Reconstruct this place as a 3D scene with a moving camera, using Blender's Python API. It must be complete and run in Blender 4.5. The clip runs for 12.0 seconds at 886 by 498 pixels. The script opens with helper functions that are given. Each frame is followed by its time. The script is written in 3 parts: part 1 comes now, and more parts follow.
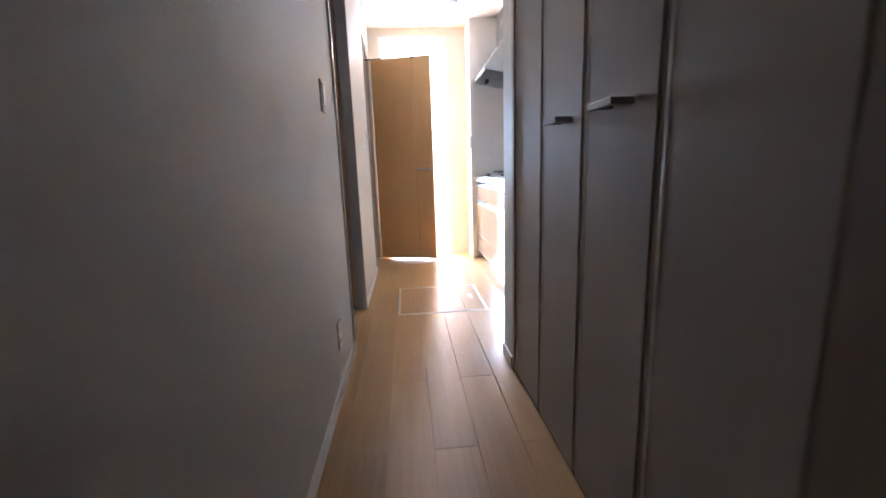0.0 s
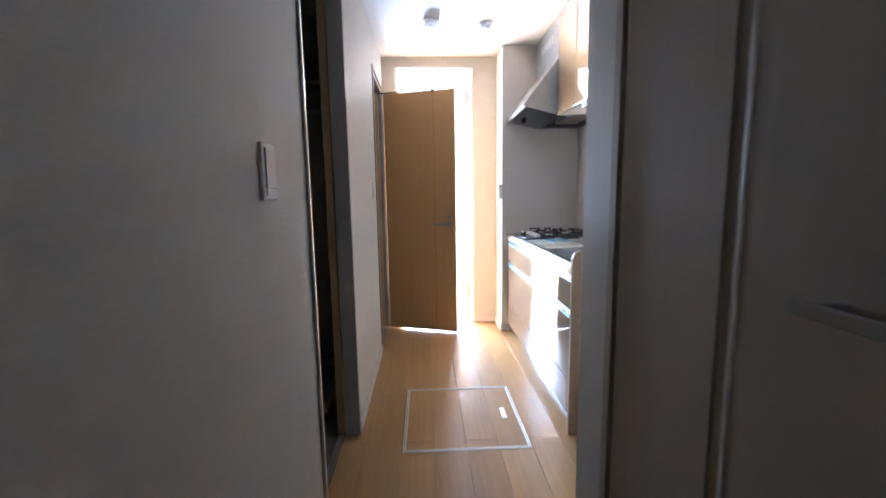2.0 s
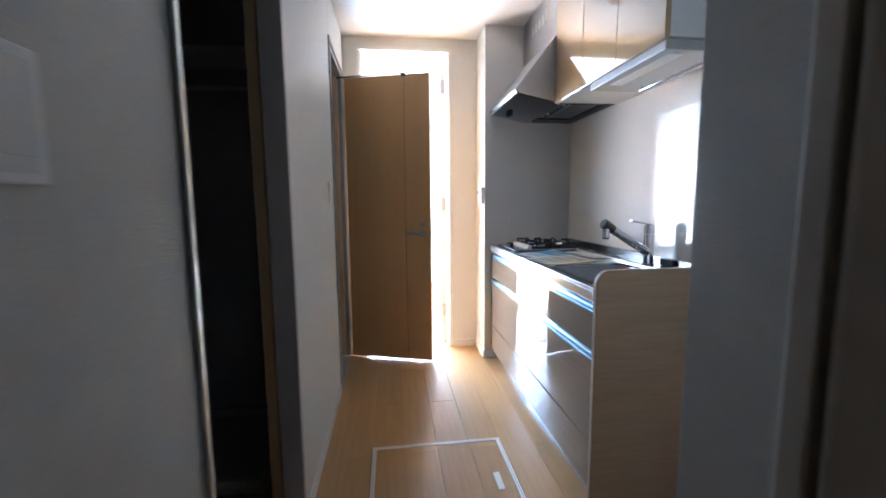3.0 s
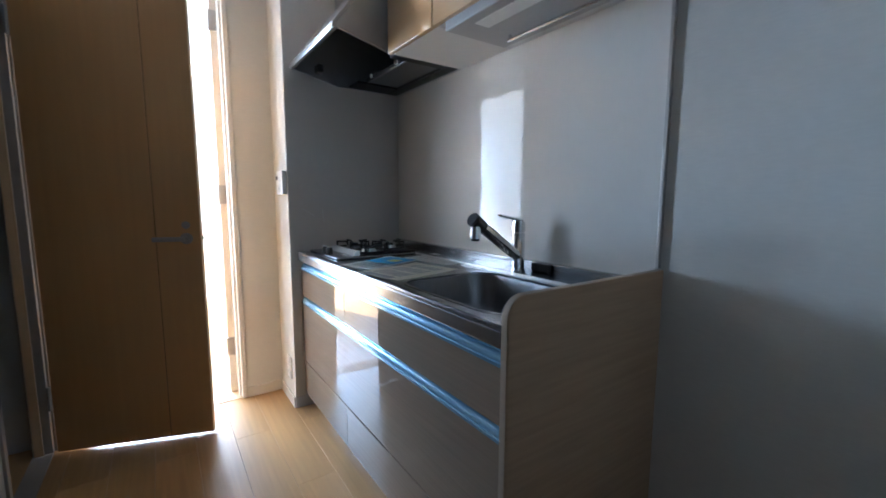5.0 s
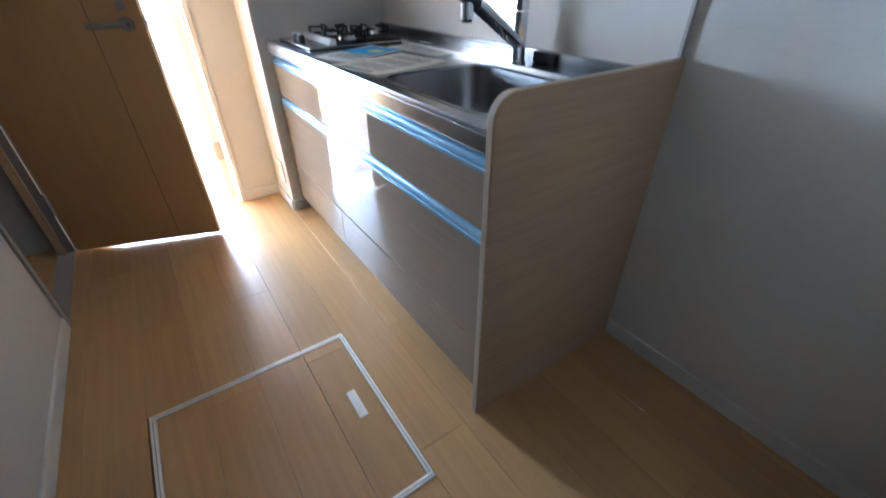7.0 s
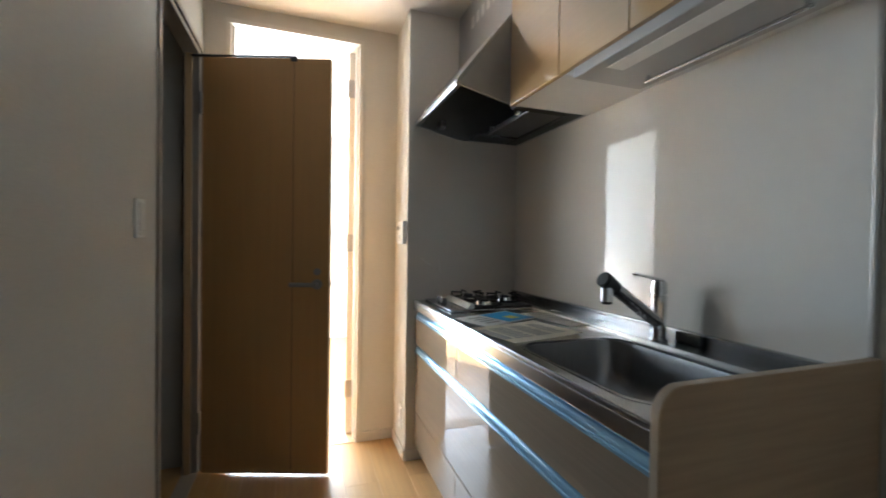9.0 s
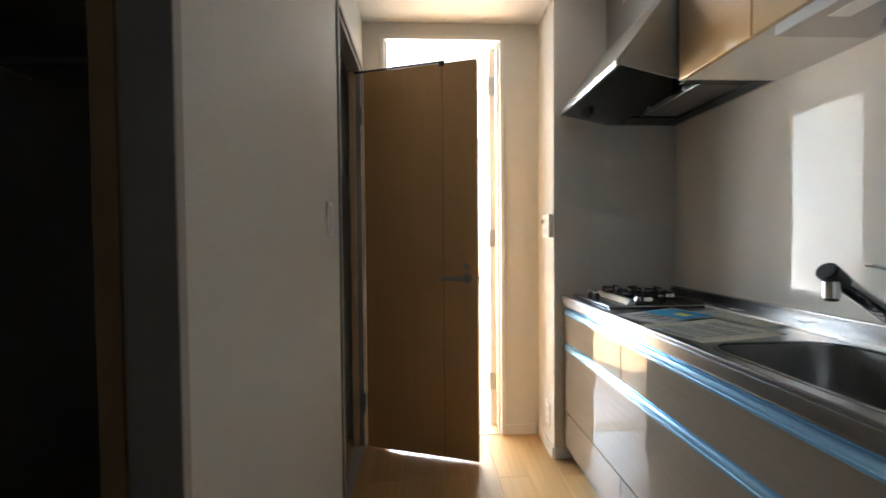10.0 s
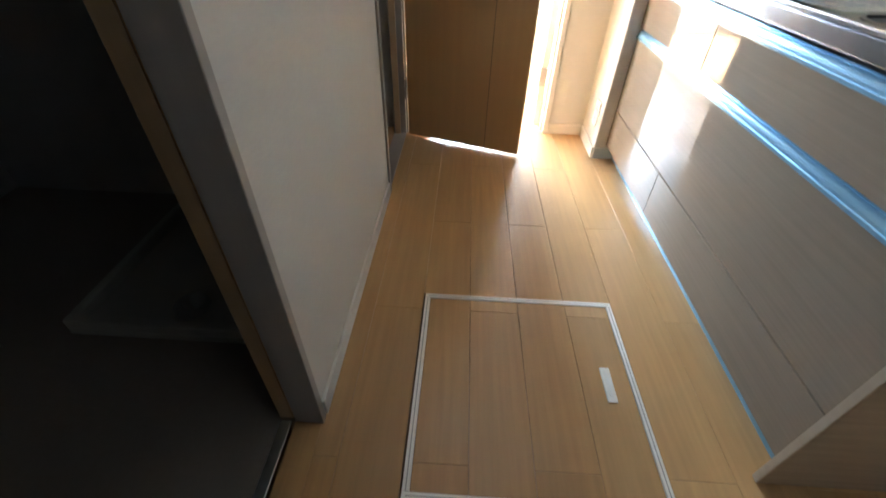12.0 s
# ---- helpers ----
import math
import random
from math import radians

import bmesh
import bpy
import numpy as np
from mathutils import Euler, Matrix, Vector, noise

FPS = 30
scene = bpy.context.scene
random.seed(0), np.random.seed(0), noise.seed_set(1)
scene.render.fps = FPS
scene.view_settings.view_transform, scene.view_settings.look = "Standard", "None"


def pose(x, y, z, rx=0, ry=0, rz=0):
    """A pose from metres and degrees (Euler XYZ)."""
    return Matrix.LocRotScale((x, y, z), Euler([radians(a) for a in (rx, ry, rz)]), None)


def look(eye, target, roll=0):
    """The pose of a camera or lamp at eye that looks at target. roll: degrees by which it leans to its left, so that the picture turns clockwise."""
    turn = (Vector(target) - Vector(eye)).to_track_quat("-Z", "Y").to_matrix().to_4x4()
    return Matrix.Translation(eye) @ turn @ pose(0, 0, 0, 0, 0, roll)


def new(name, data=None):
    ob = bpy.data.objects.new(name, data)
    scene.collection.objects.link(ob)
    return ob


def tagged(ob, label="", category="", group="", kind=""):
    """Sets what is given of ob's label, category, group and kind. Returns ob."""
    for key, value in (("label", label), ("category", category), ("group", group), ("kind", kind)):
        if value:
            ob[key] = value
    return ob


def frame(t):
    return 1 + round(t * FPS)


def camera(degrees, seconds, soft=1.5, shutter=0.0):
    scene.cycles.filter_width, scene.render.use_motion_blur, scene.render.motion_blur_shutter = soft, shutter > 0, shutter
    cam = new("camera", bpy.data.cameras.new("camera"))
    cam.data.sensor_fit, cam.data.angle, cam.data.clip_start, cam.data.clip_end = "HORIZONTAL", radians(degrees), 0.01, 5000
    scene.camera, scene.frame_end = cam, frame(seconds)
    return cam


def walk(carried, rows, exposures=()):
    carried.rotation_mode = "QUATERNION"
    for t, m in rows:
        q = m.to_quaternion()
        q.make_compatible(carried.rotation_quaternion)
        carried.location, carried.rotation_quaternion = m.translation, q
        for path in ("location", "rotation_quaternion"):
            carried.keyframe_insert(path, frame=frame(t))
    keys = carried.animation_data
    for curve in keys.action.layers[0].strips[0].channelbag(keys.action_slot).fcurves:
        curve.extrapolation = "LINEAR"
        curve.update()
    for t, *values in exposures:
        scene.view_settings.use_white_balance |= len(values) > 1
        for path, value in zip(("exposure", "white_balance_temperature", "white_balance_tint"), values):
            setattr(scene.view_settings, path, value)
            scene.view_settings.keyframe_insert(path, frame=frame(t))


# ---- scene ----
cam = camera(94.3, 12.0, soft=1.6, shutter=0.5)
PATH = [
    (0, (-0.079, 0.222, 0.937), (0.082, 2.179, 0.555), -2.0),
    (0.5, (-0.056, 0.417, 0.961), (0.024, 2.385, 0.617), -1.5),
    (1, (-0.043, 0.568, 1.008), (0.03, 2.54, 0.684), -1.4),
    (1.5, (-0.05, 0.841, 1.08), (0.075, 2.808, 0.744), -1.1),
    (2, (-0.051, 1.051, 1.181), (0.033, 3.032, 0.92), -0.9),
    (2.5, (-0.063, 1.314, 1.152), (0.007, 3.303, 0.958), -0.2),
    (2.7, (-0.075, 1.42, 1.165), (0.06, 3.403, 0.941), -0.3),
    (4.3, (0.009, 2.213, 1.082), (0.797, 4.044, 0.91), -0.4),
    (4.5, (0.02, 2.26, 1.093), (0.964, 4.014, 0.916), -0.5),
    (5, (0.052, 2.304, 1.116), (1.178, 3.94, 0.878), 0.2),
    (5.5, (0.087, 2.324, 1.123), (1.2, 3.904, 0.607), 0.6),
    (6, (0.064, 2.324, 1.086), (1.125, 3.781, 0.22), 2.2),
    (6.5, (0.072, 2.318, 1.069), (1.013, 3.633, -0.107), -0.1),
    (7, (0.132, 2.343, 1.096), (1.065, 3.713, -0.022), -0.4),
    (7.5, (0.121, 2.345, 1.112), (1.256, 3.928, 0.66), 0.8),
    (7.7, (0.115, 2.349, 1.123), (1.271, 3.968, 0.918), 0.5),
    (9.3, (0.038, 2.405, 1.151), (0.532, 4.342, 1.125), 0.5),
    (9.5, (-0.004, 2.413, 1.143), (0.383, 4.375, 1.114), 0.2),
    (10, (-0.069, 2.417, 1.138), (0.026, 4.414, 1.089), -0.5),
    (10.5, (-0.072, 2.412, 1.142), (-0.072, 4.406, 0.997), -0.3),
    (11, (-0.091, 2.432, 1.112), (-0.09, 4.357, 0.568), 0.2),
    (11.5, (-0.092, 2.468, 1.03), (-0.127, 4.187, 0.008), 0.7),
    (12, (-0.086, 2.49, 1.007), (-0.15, 4.015, -0.284), 1.4),
]
walk(cam, [(t, look(eye, target, roll)) for t, eye, target, roll in PATH],
     [(0.0, 6.5, 5360, 19), (1.0, 6.26, 5360, 18), (2.5, 5.5, 5030, 14), (4.5, 4.5, 4830, 8), (5.5, 4.2, 4810, 9), (6.5, 4.9, 4880, 10), (7.0, 5.2, 4960, 10), (7.5, 5.0, 5130, 9), (9.5, 4.2, 5720, 6), (10.0, 4.45, 5720, 6), (10.5, 4.6, 5720, 6), (11.5, 4.9, 5560, 7), (12.0, 5.42, 5420, 7)])

# ---- light ----
world = bpy.data.worlds.new("sky")
scene.world = world
world.use_nodes = True
wn = world.node_tree
sky = wn.nodes.new("ShaderNodeTexSky")
sky.sky_type = "NISHITA"
sky.sun_disc = False
sky.sun_elevation = radians(42.7)
sky.sun_rotation = radians(20)
wn.links.new(sky.outputs[0], wn.nodes["Background"].inputs[0])
wn.nodes["Background"].inputs[1].default_value = 0.12

sun = new("sun", bpy.data.lights.new("sun", "SUN"))
sun.data.energy = 5.0
sun.data.angle = radians(0.5)
sun.data.color = (1.0, 0.985, 0.96)
sun.matrix_world = look((1.75, 13.6, 6.66), (-0.7, 6.8, 0.0))

# daylight that the sky sends through the balcony window
win_light = new("window_daylight", bpy.data.lights.new("window_daylight", "AREA"))
win_light.data.shape = "RECTANGLE"
win_light.data.size, win_light.data.size_y = 1.60, 1.06
win_light.data.energy = 13
win_light.data.color = (0.80, 0.91, 1.0)
win_light.matrix_world = look((-0.53, 7.38, 1.46), (-0.53, 4.0, 1.46))

# ---- materials ----


def mat(name, color, rough=0.5, metal=0.0, grain=None, grain_amt=0.15, bump=0.0, bump_scale=None, coat=0.0, rand=0.0, blotch=0.05, spec=0.5):
    """Two-scale procedural surface. grain: xyz scale of the fine noise in object space."""
    m = bpy.data.materials.new(name)
    m.use_nodes = True
    nt = m.node_tree
    b = nt.nodes["Principled BSDF"]
    b.inputs["Roughness"].default_value = rough
    b.inputs["Metallic"].default_value = metal
    b.inputs["Coat Weight"].default_value = coat
    b.inputs["Coat Roughness"].default_value = 0.06
    b.inputs["Specular IOR Level"].default_value = spec
    tc = nt.nodes.new("ShaderNodeTexCoord")
    geo = nt.nodes.new("ShaderNodeNewGeometry")

    def noise_node(scale, detail=4.0):
        mp = nt.nodes.new("ShaderNodeMapping")
        mp.inputs["Scale"].default_value = scale
        n = nt.nodes.new("ShaderNodeTexNoise")
        n.inputs["Scale"].default_value = 1.0
        n.inputs["Detail"].default_value = detail
        nt.links.new(geo.outputs["Position"], mp.inputs[0])
        nt.links.new(mp.outputs[0], n.inputs["Vector"])
        return n, mp

    grain = grain or (40, 40, 40)
    fine, fmap = noise_node(grain)
    big, _ = noise_node((1.7, 1.3, 1.5), 3.0)
    # value factor = 1 + grain + blotch (+ random per piece)
    ma = nt.nodes.new("ShaderNodeMath")
    ma.operation = "MULTIPLY_ADD"
    ma.inputs[1].default_value = grain_amt * 2
    ma.inputs[2].default_value = 1.0 - grain_amt
    nt.links.new(fine.outputs[0], ma.inputs[0])
    mb = nt.nodes.new("ShaderNodeMath")
    mb.operation = "MULTIPLY_ADD"
    mb.inputs[1].default_value = blotch * 2
    mb.inputs[2].default_value = 1.0 - blotch
    nt.links.new(big.outputs[0], mb.inputs[0])
    mm = nt.nodes.new("ShaderNodeMath")
    mm.operation = "MULTIPLY"
    nt.links.new(ma.outputs[0], mm.inputs[0])
    nt.links.new(mb.outputs[0], mm.inputs[1])
    last = mm
    if rand:
        oi = nt.nodes.new("ShaderNodeObjectInfo")
        mr = nt.nodes.new("ShaderNodeMath")
        mr.operation = "MULTIPLY_ADD"
        mr.inputs[1].default_value = rand * 2
        mr.inputs[2].default_value = 1.0 - rand
        nt.links.new(oi.outputs["Random"], mr.inputs[0])
        mx = nt.nodes.new("ShaderNodeMath")
        mx.operation = "MULTIPLY"
        nt.links.new(mm.outputs[0], mx.inputs[0])
        nt.links.new(mr.outputs[0], mx.inputs[1])
        last = mx
        # shift the grain from piece to piece
        off = nt.nodes.new("ShaderNodeMath")
        off.operation = "MULTIPLY"
        off.inputs[1].default_value = 37.0
        nt.links.new(oi.outputs["Random"], off.inputs[0])
        nt.links.new(off.outputs[0], fmap.inputs["Location"])
    vm = nt.nodes.new("ShaderNodeVectorMath")
    vm.operation = "SCALE"
    vm.inputs[0].default_value = color
    nt.links.new(last.outputs[0], vm.inputs["Scale"])
    nt.links.new(vm.outputs[0], b.inputs["Base Color"])
    # roughness wears a little
    rr = nt.nodes.new("ShaderNodeMath")
    rr.operation = "MULTIPLY_ADD"
    rr.inputs[1].default_value = rough * 0.3
    rr.inputs[2].default_value = rough * 0.85
    nt.links.new(big.outputs[0], rr.inputs[0])
    nt.links.new(rr.outputs[0], b.inputs["Roughness"])
    if bump:
        src = fine
        if bump_scale:
            src, _ = noise_node(bump_scale, 3.0)
        bp = nt.nodes.new("ShaderNodeBump")
        bp.inputs["Strength"].default_value = bump
        bp.inputs["Distance"].default_value = 0.002
        nt.links.new(src.outputs[0], bp.inputs["Height"])
        nt.links.new(bp.outputs[0], b.inputs["Normal"])
    return m


M_PAPER = mat("wallpaper", (0.64, 0.615, 0.56), 0.58, grain=(30, 30, 160), grain_amt=0.06, bump=0.36, bump_scale=(36, 36, 290), blotch=0.03)
M_CEIL = mat("ceiling_paper", (0.76, 0.74, 0.71), 0.7, grain=(90, 90, 90), grain_amt=0.03, bump=0.3, bump_scale=(160, 160, 160), blotch=0.03)
M_PLANK = mat("maple_floor", (0.485, 0.288, 0.118), 0.30, grain=(60, 2.6, 30), grain_amt=0.20, bump=0.05, rand=0.09, blotch=0.06)
M_GAP = mat("floor_joint", (0.13, 0.075, 0.038), 0.8)
M_VINYL = mat("vinyl_floor", (0.24, 0.20, 0.16), 0.5, grain=(60, 60, 60), grain_amt=0.1, bump=0.1)
M_CLOSET = mat("closet_laminate", (0.46, 0.388, 0.305), 0.62, grain=(60, 60, 3), grain_amt=0.06, bump=0.05, spec=0.3)
M_CBEAD = mat("closet_bead", (0.64, 0.575, 0.49), 0.45, grain=(60, 60, 3), grain_amt=0.05)
M_PULL = mat("closet_pull", (0.36, 0.335, 0.30), 0.45, 0.45, grain_amt=0.05)
M_TRIM = mat("white_trim", (0.70, 0.67, 0.62), 0.45, grain=(20, 20, 20), grain_amt=0.04)
M_JAMB = mat("grey_trim", (0.36, 0.32, 0.28), 0.45, grain=(60, 60, 4), grain_amt=0.06)
M_BASE = mat("edge_band_wood", (0.47, 0.385, 0.30), 0.45, grain=(8, 8, 60), grain_amt=0.1)
M_OAK = mat("oak_veneer", (0.56, 0.315, 0.12), 0.40, grain=(45, 45, 1.6), grain_amt=0.08, bump=0.02, blotch=0.10)
M_OAK_EDGE = mat("oak_edge", (0.62, 0.43, 0.24), 0.45, grain=(80, 80, 3), grain_amt=0.12)
M_GROOVE = mat("groove_dark", (0.10, 0.055, 0.025), 0.7)
M_FRONT = mat("gloss_woodgrain_front", (0.268, 0.210, 0.150), 0.012, grain=(90, 3.0, 110), grain_amt=0.14, blotch=0.06, spec=0.21)
M_UPPER = mat("gloss_woodgrain_upper", (0.46, 0.305, 0.150), 0.05, grain=(90, 2.0, 140), grain_amt=0.06, coat=1.0, blotch=0.05)
M_ENDP = mat("maple_side_panel", (0.44, 0.31, 0.19), 0.5, grain=(5, 60, 80), grain_amt=0.20, bump=0.05, spec=0.3)
# carcass coloured dark so the gaps between drawer fronts look shadowed
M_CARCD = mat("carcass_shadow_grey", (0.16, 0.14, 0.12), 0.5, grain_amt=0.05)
M_CARC = mat("carcass_white", (0.66, 0.65, 0.62), 0.4, grain_amt=0.03)
M_STEEL = mat("stainless", (0.35, 0.36, 0.375), 0.24, 1.0, grain=(160, 6, 160), grain_amt=0.10, bump=0.03)
M_SINK = mat("sink_steel", (0.25, 0.25, 0.255), 0.34, 1.0, grain=(110, 110, 20), grain_amt=0.12)
M_HOOD = mat("hood_steel", (0.46, 0.455, 0.45), 0.36, 0.85, grain=(20, 140, 20), grain_amt=0.08)
M_DARK = mat("hood_inside", (0.03, 0.032, 0.034), 0.4, 0.3, grain_amt=0.1)
M_FILTER = mat("filter_plate", (0.20, 0.20, 0.20), 0.35, 0.7, grain_amt=0.1)
M_RAIL = mat("filmed_aluminium", (0.44, 0.71, 0.95), 0.20, 0.6, grain=(40, 2, 60), grain_amt=0.03)
M_ALU = mat("aluminium", (0.68, 0.67, 0.65), 0.32, 0.9, grain=(50, 50, 50), grain_amt=0.06)
M_HATCH = mat("hatch_frame_alu", (0.80, 0.78, 0.74), 0.38, 0.35, grain_amt=0.05)
M_CHROME = mat("chrome", (0.62, 0.63, 0.64), 0.09, 1.0, grain_amt=0.03)
M_BLACK = mat("black_iron", (0.025, 0.025, 0.027), 0.45, 0.2, grain_amt=0.2, bump=0.2)
M_RUBBER = mat("black_plastic", (0.03, 0.03, 0.03), 0.4, grain_amt=0.1)
M_PANEL = mat("kitchen_panel_gloss", (0.74, 0.715, 0.665), 0.04, grain_amt=0.02, blotch=0.03, spec=0.45)
M_GREY = mat("kitchen_panel_grey", (0.73, 0.675, 0.61), 0.13, grain_amt=0.03, blotch=0.05, spec=0.5)
M_PLAST = mat("white_plastic", (0.76, 0.75, 0.72), 0.35, grain_amt=0.02)
M_GREYPL = mat("grey_plastic", (0.32, 0.31, 0.30), 0.4, grain_amt=0.05)
M_PAPERW = mat("paper_white", (0.86, 0.85, 0.81), 0.5, grain_amt=0.06)
M_PAPERC = mat("paper_cream", (0.86, 0.80, 0.66), 0.5, grain_amt=0.06)
M_BLUE = mat("print_blue", (0.03, 0.30, 0.62), 0.45, grain_amt=0.1)
M_YELLOW = mat("print_yellow", (0.80, 0.66, 0.12), 0.5, grain_amt=0.1)
M_INK = mat("print_grey", (0.34, 0.325, 0.30), 0.5, grain_amt=0.1)
M_LIVING = mat("living_wallpaper", (0.80, 0.78, 0.75), 0.65, grain_amt=0.03)
M_BEAD = mat("edge_bead_metal", (0.50, 0.48, 0.45), 0.4, 0.8, grain_amt=0.05)
M_NICKEL = mat("satin_nickel", (0.34, 0.32, 0.30), 0.34, 0.9, grain_amt=0.05)
M_ENTRY = mat("entrance_wall", (0.30, 0.22, 0.15), 0.5, grain=(60, 60, 3), grain_amt=0.15)
# white wallpaper of the dim side rooms, their shade put into the grey
M_WASH_SHADE = mat("washroom_wallpaper_shade", (0.42, 0.40, 0.38), 0.65, grain=(80, 80, 80), grain_amt=0.05, bump=0.3)
M_PAN = mat("pan_plastic", (0.40, 0.37, 0.32), 0.5, grain_amt=0.05)
M_PALE = mat("pale_wood_edge", (0.74, 0.67, 0.57), 0.45, grain=(60, 60, 3), grain_amt=0.08)
M_LAMPH = mat("lamp_housing", (0.42, 0.41, 0.39), 0.4, grain_amt=0.04)
M_BAND = mat("panel_edge_band", (0.42, 0.33, 0.235), 0.45, grain=(8, 8, 60), grain_amt=0.1)
M_PLATE = mat("switch_plate", (0.88, 0.87, 0.84), 0.3, grain_amt=0.02)
M_LEAFE = mat("leaf_edge_veneer", (0.36, 0.235, 0.125), 0.5, grain=(80, 80, 3), grain_amt=0.12)
M_LENS = mat("lamp_glass", (0.93, 0.92, 0.90), 0.3, grain_amt=0.02)
M_PLASTT = mat("translucent_plastic", (0.93, 0.92, 0.90), 0.4, grain_amt=0.02)
for glow_through in (M_LENS, M_PLASTT):
    shell = glow_through.node_tree.nodes["Principled BSDF"]
    shell.inputs["Transmission Weight"].default_value = 0.3
    shell.inputs["Roughness"].default_value = 0.6

M_GLASS = bpy.data.materials.new("window_glass")
M_GLASS.use_nodes = True
_g = M_GLASS.node_tree.nodes["Principled BSDF"]
_g.inputs["Transmission Weight"].default_value = 1.0
_g.inputs["Roughness"].default_value = 0.0
_g.inputs["IOR"].default_value = 1.45

# ---- builders ----
PLACE = {}


def thing(name, at, label="", category="", group="", kind="", turn=None):
    ob = new(name)
    ob.empty_display_size = 0.1
    ob.matrix_world = Matrix.Translation(at) @ (turn or Matrix.Identity(4))
    PLACE[ob.name] = ob.matrix_world.copy()
    return tagged(ob, label, category, group, kind)


def part(name, bm, material, parent=None, label="", smooth=False, local=False):
    """Links a bmesh, given in world metres (or in its thing's own), as one mesh."""
    me = bpy.data.meshes.new(name)
    if parent is not None and not local:
        bm.transform(PLACE[parent.name].inverted())
    bmesh.ops.recalc_face_normals(bm, faces=bm.faces)
    bm.to_mesh(me)
    bm.free()
    me.materials.append(material)
    if smooth:
        for p in me.polygons:
            p.use_smooth = True
    ob = new(name, me)
    if parent is not None:
        ob.parent = parent
        PLACE[ob.name] = PLACE[parent.name]
    else:
        PLACE[ob.name] = Matrix.Identity(4)
    if label:
        ob["label"] = label
    return ob


def box(x0, x1, y0, y1, z0, z1, bevel=0.0, seg=2, bm=None):
    own = bmesh.new()
    bmesh.ops.create_cube(own, size=1.0)
    bmesh.ops.transform(own, matrix=Matrix.LocRotScale(((x0 + x1) / 2, (y0 + y1) / 2, (z0 + z1) / 2), None, (abs(x1 - x0), abs(y1 - y0), abs(z1 - z0))), verts=own.verts)
    if bevel:
        bmesh.ops.bevel(own, geom=own.edges[:], offset=bevel, segments=seg, affect="EDGES", profile=0.5)
    return merge(bm, own)


def merge(bm, own):
    if bm is None:
        return own
    me = bpy.data.meshes.new("tmp")
    own.to_mesh(me)
    own.free()
    bm.from_mesh(me)
    bpy.data.meshes.remove(me)
    return bm


def tube(p, q, r, r2=None, n=16, bm=None, caps=True, bevel=0.0):
    p, q = Vector(p), Vector(q)
    own = bmesh.new()
    d = q - p
    bmesh.ops.create_cone(own, cap_ends=caps, segments=n, radius1=r, radius2=r if r2 is None else r2, depth=d.length)
    if bevel:
        es = [e for e in own.edges if len(e.link_faces) == 2 and any(len(f.verts) > 4 for f in e.link_faces)]
        bmesh.ops.bevel(own, geom=es, offset=bevel, segments=2, affect="EDGES")
    bmesh.ops.transform(own, matrix=Matrix.Translation((p + q) / 2) @ d.to_track_quat("Z", "Y").to_matrix().to_4x4(), verts=own.verts)
    return merge(bm, own)


def prism(pts, axis, a, b, bevel=0.0, bm=None):
    """A polygon of (u, v) pairs pushed from a to b along axis 'x' (u=y, v=z), 'y' (u=x, v=z) or 'z' (u=x, v=y)."""
    own = bmesh.new()

    def at(u, v, w):
        return {"x": (w, u, v), "y": (u, w, v), "z": (u, v, w)}[axis]
    lo = [own.verts.new(at(u, v, a)) for u, v in pts]
    hi = [own.verts.new(at(u, v, b)) for u, v in pts]
    own.faces.new(lo)
    own.faces.new(hi)
    n = len(pts)
    for i in range(n):
        own.faces.new((lo[i], lo[(i + 1) % n], hi[(i + 1) % n], hi[i]))
    if bevel:
        bmesh.ops.recalc_face_normals(own, faces=own.faces)
        bmesh.ops.bevel(own, geom=own.edges[:], offset=bevel, segments=2, affect="EDGES")
    return merge(bm, own)


def rounded(x0, x1, y0, y1, r, n=6):
    pts = []
    for cx, cy, a in ((x1 - r, y1 - r, 0), (x0 + r, y1 - r, 90), (x0 + r, y0 + r, 180), (x1 - r, y0 + r, 270)):
        for i in range(n + 1):
            t = radians(a + 90 * i / n)
            pts.append((cx + r * math.cos(t), cy + r * math.sin(t)))
    return pts


def structure(name, bm, material, label, category="wall"):
    return tagged(part(name, bm, material), label, category, kind="structure")

# ---- the plan, in metres ----
XL, XLB = -0.40, -0.468        # left wall, its washroom side
XC = 0.375                    # closet front
XR = 1.238                    # kitchen back wall
YC = 2.154                    # end of the closet block
YK = 4.481                    # side wall of the kitchen
XP = 0.593                    # corner of that wall
YE, YE2 = 4.76, 4.88          # end wall with the doorway
ZC = 2.355                    # ceiling
Y0 = -2.4                     # behind the start
DX0, DX1, DZ = -0.302, 0.398, 2.283   # doorway in the end wall, over its frame
WX0, WX1, WY = -1.45, 1.75, 7.4         # living room

# ---- setting: walls ----
w = box(XLB, XL, Y0, 2.298, 0, ZC)
structure("wall_hall", w, M_PAPER, "white textured wallpaper wall along the hall")
structure("wall_hall_header", box(XLB, XL, 2.298, 3.0, 2.06, ZC), M_PAPER, "white wallpaper wall over the washroom opening")
structure("wall_between_doors", box(XLB, XL, 3.0, 4.07, 0, ZC, 0.003), M_PAPER, "cream wallpaper wall between two doorways")
structure("wall_toilet_header", box(XLB, XL, 4.07, 4.69, 2.06, ZC), M_PAPER, "white wallpaper wall over the toilet doorway")
structure("wall_beside_toilet", box(XLB, XL, 4.69, YE, 0, ZC), M_PAPER, "white wallpaper wall strip beside the toilet door")
structure("wall_end_left", box(WX0, DX0, YE, YE2, 0, ZC), M_PAPER, "white wallpaper end wall beside the doorway")
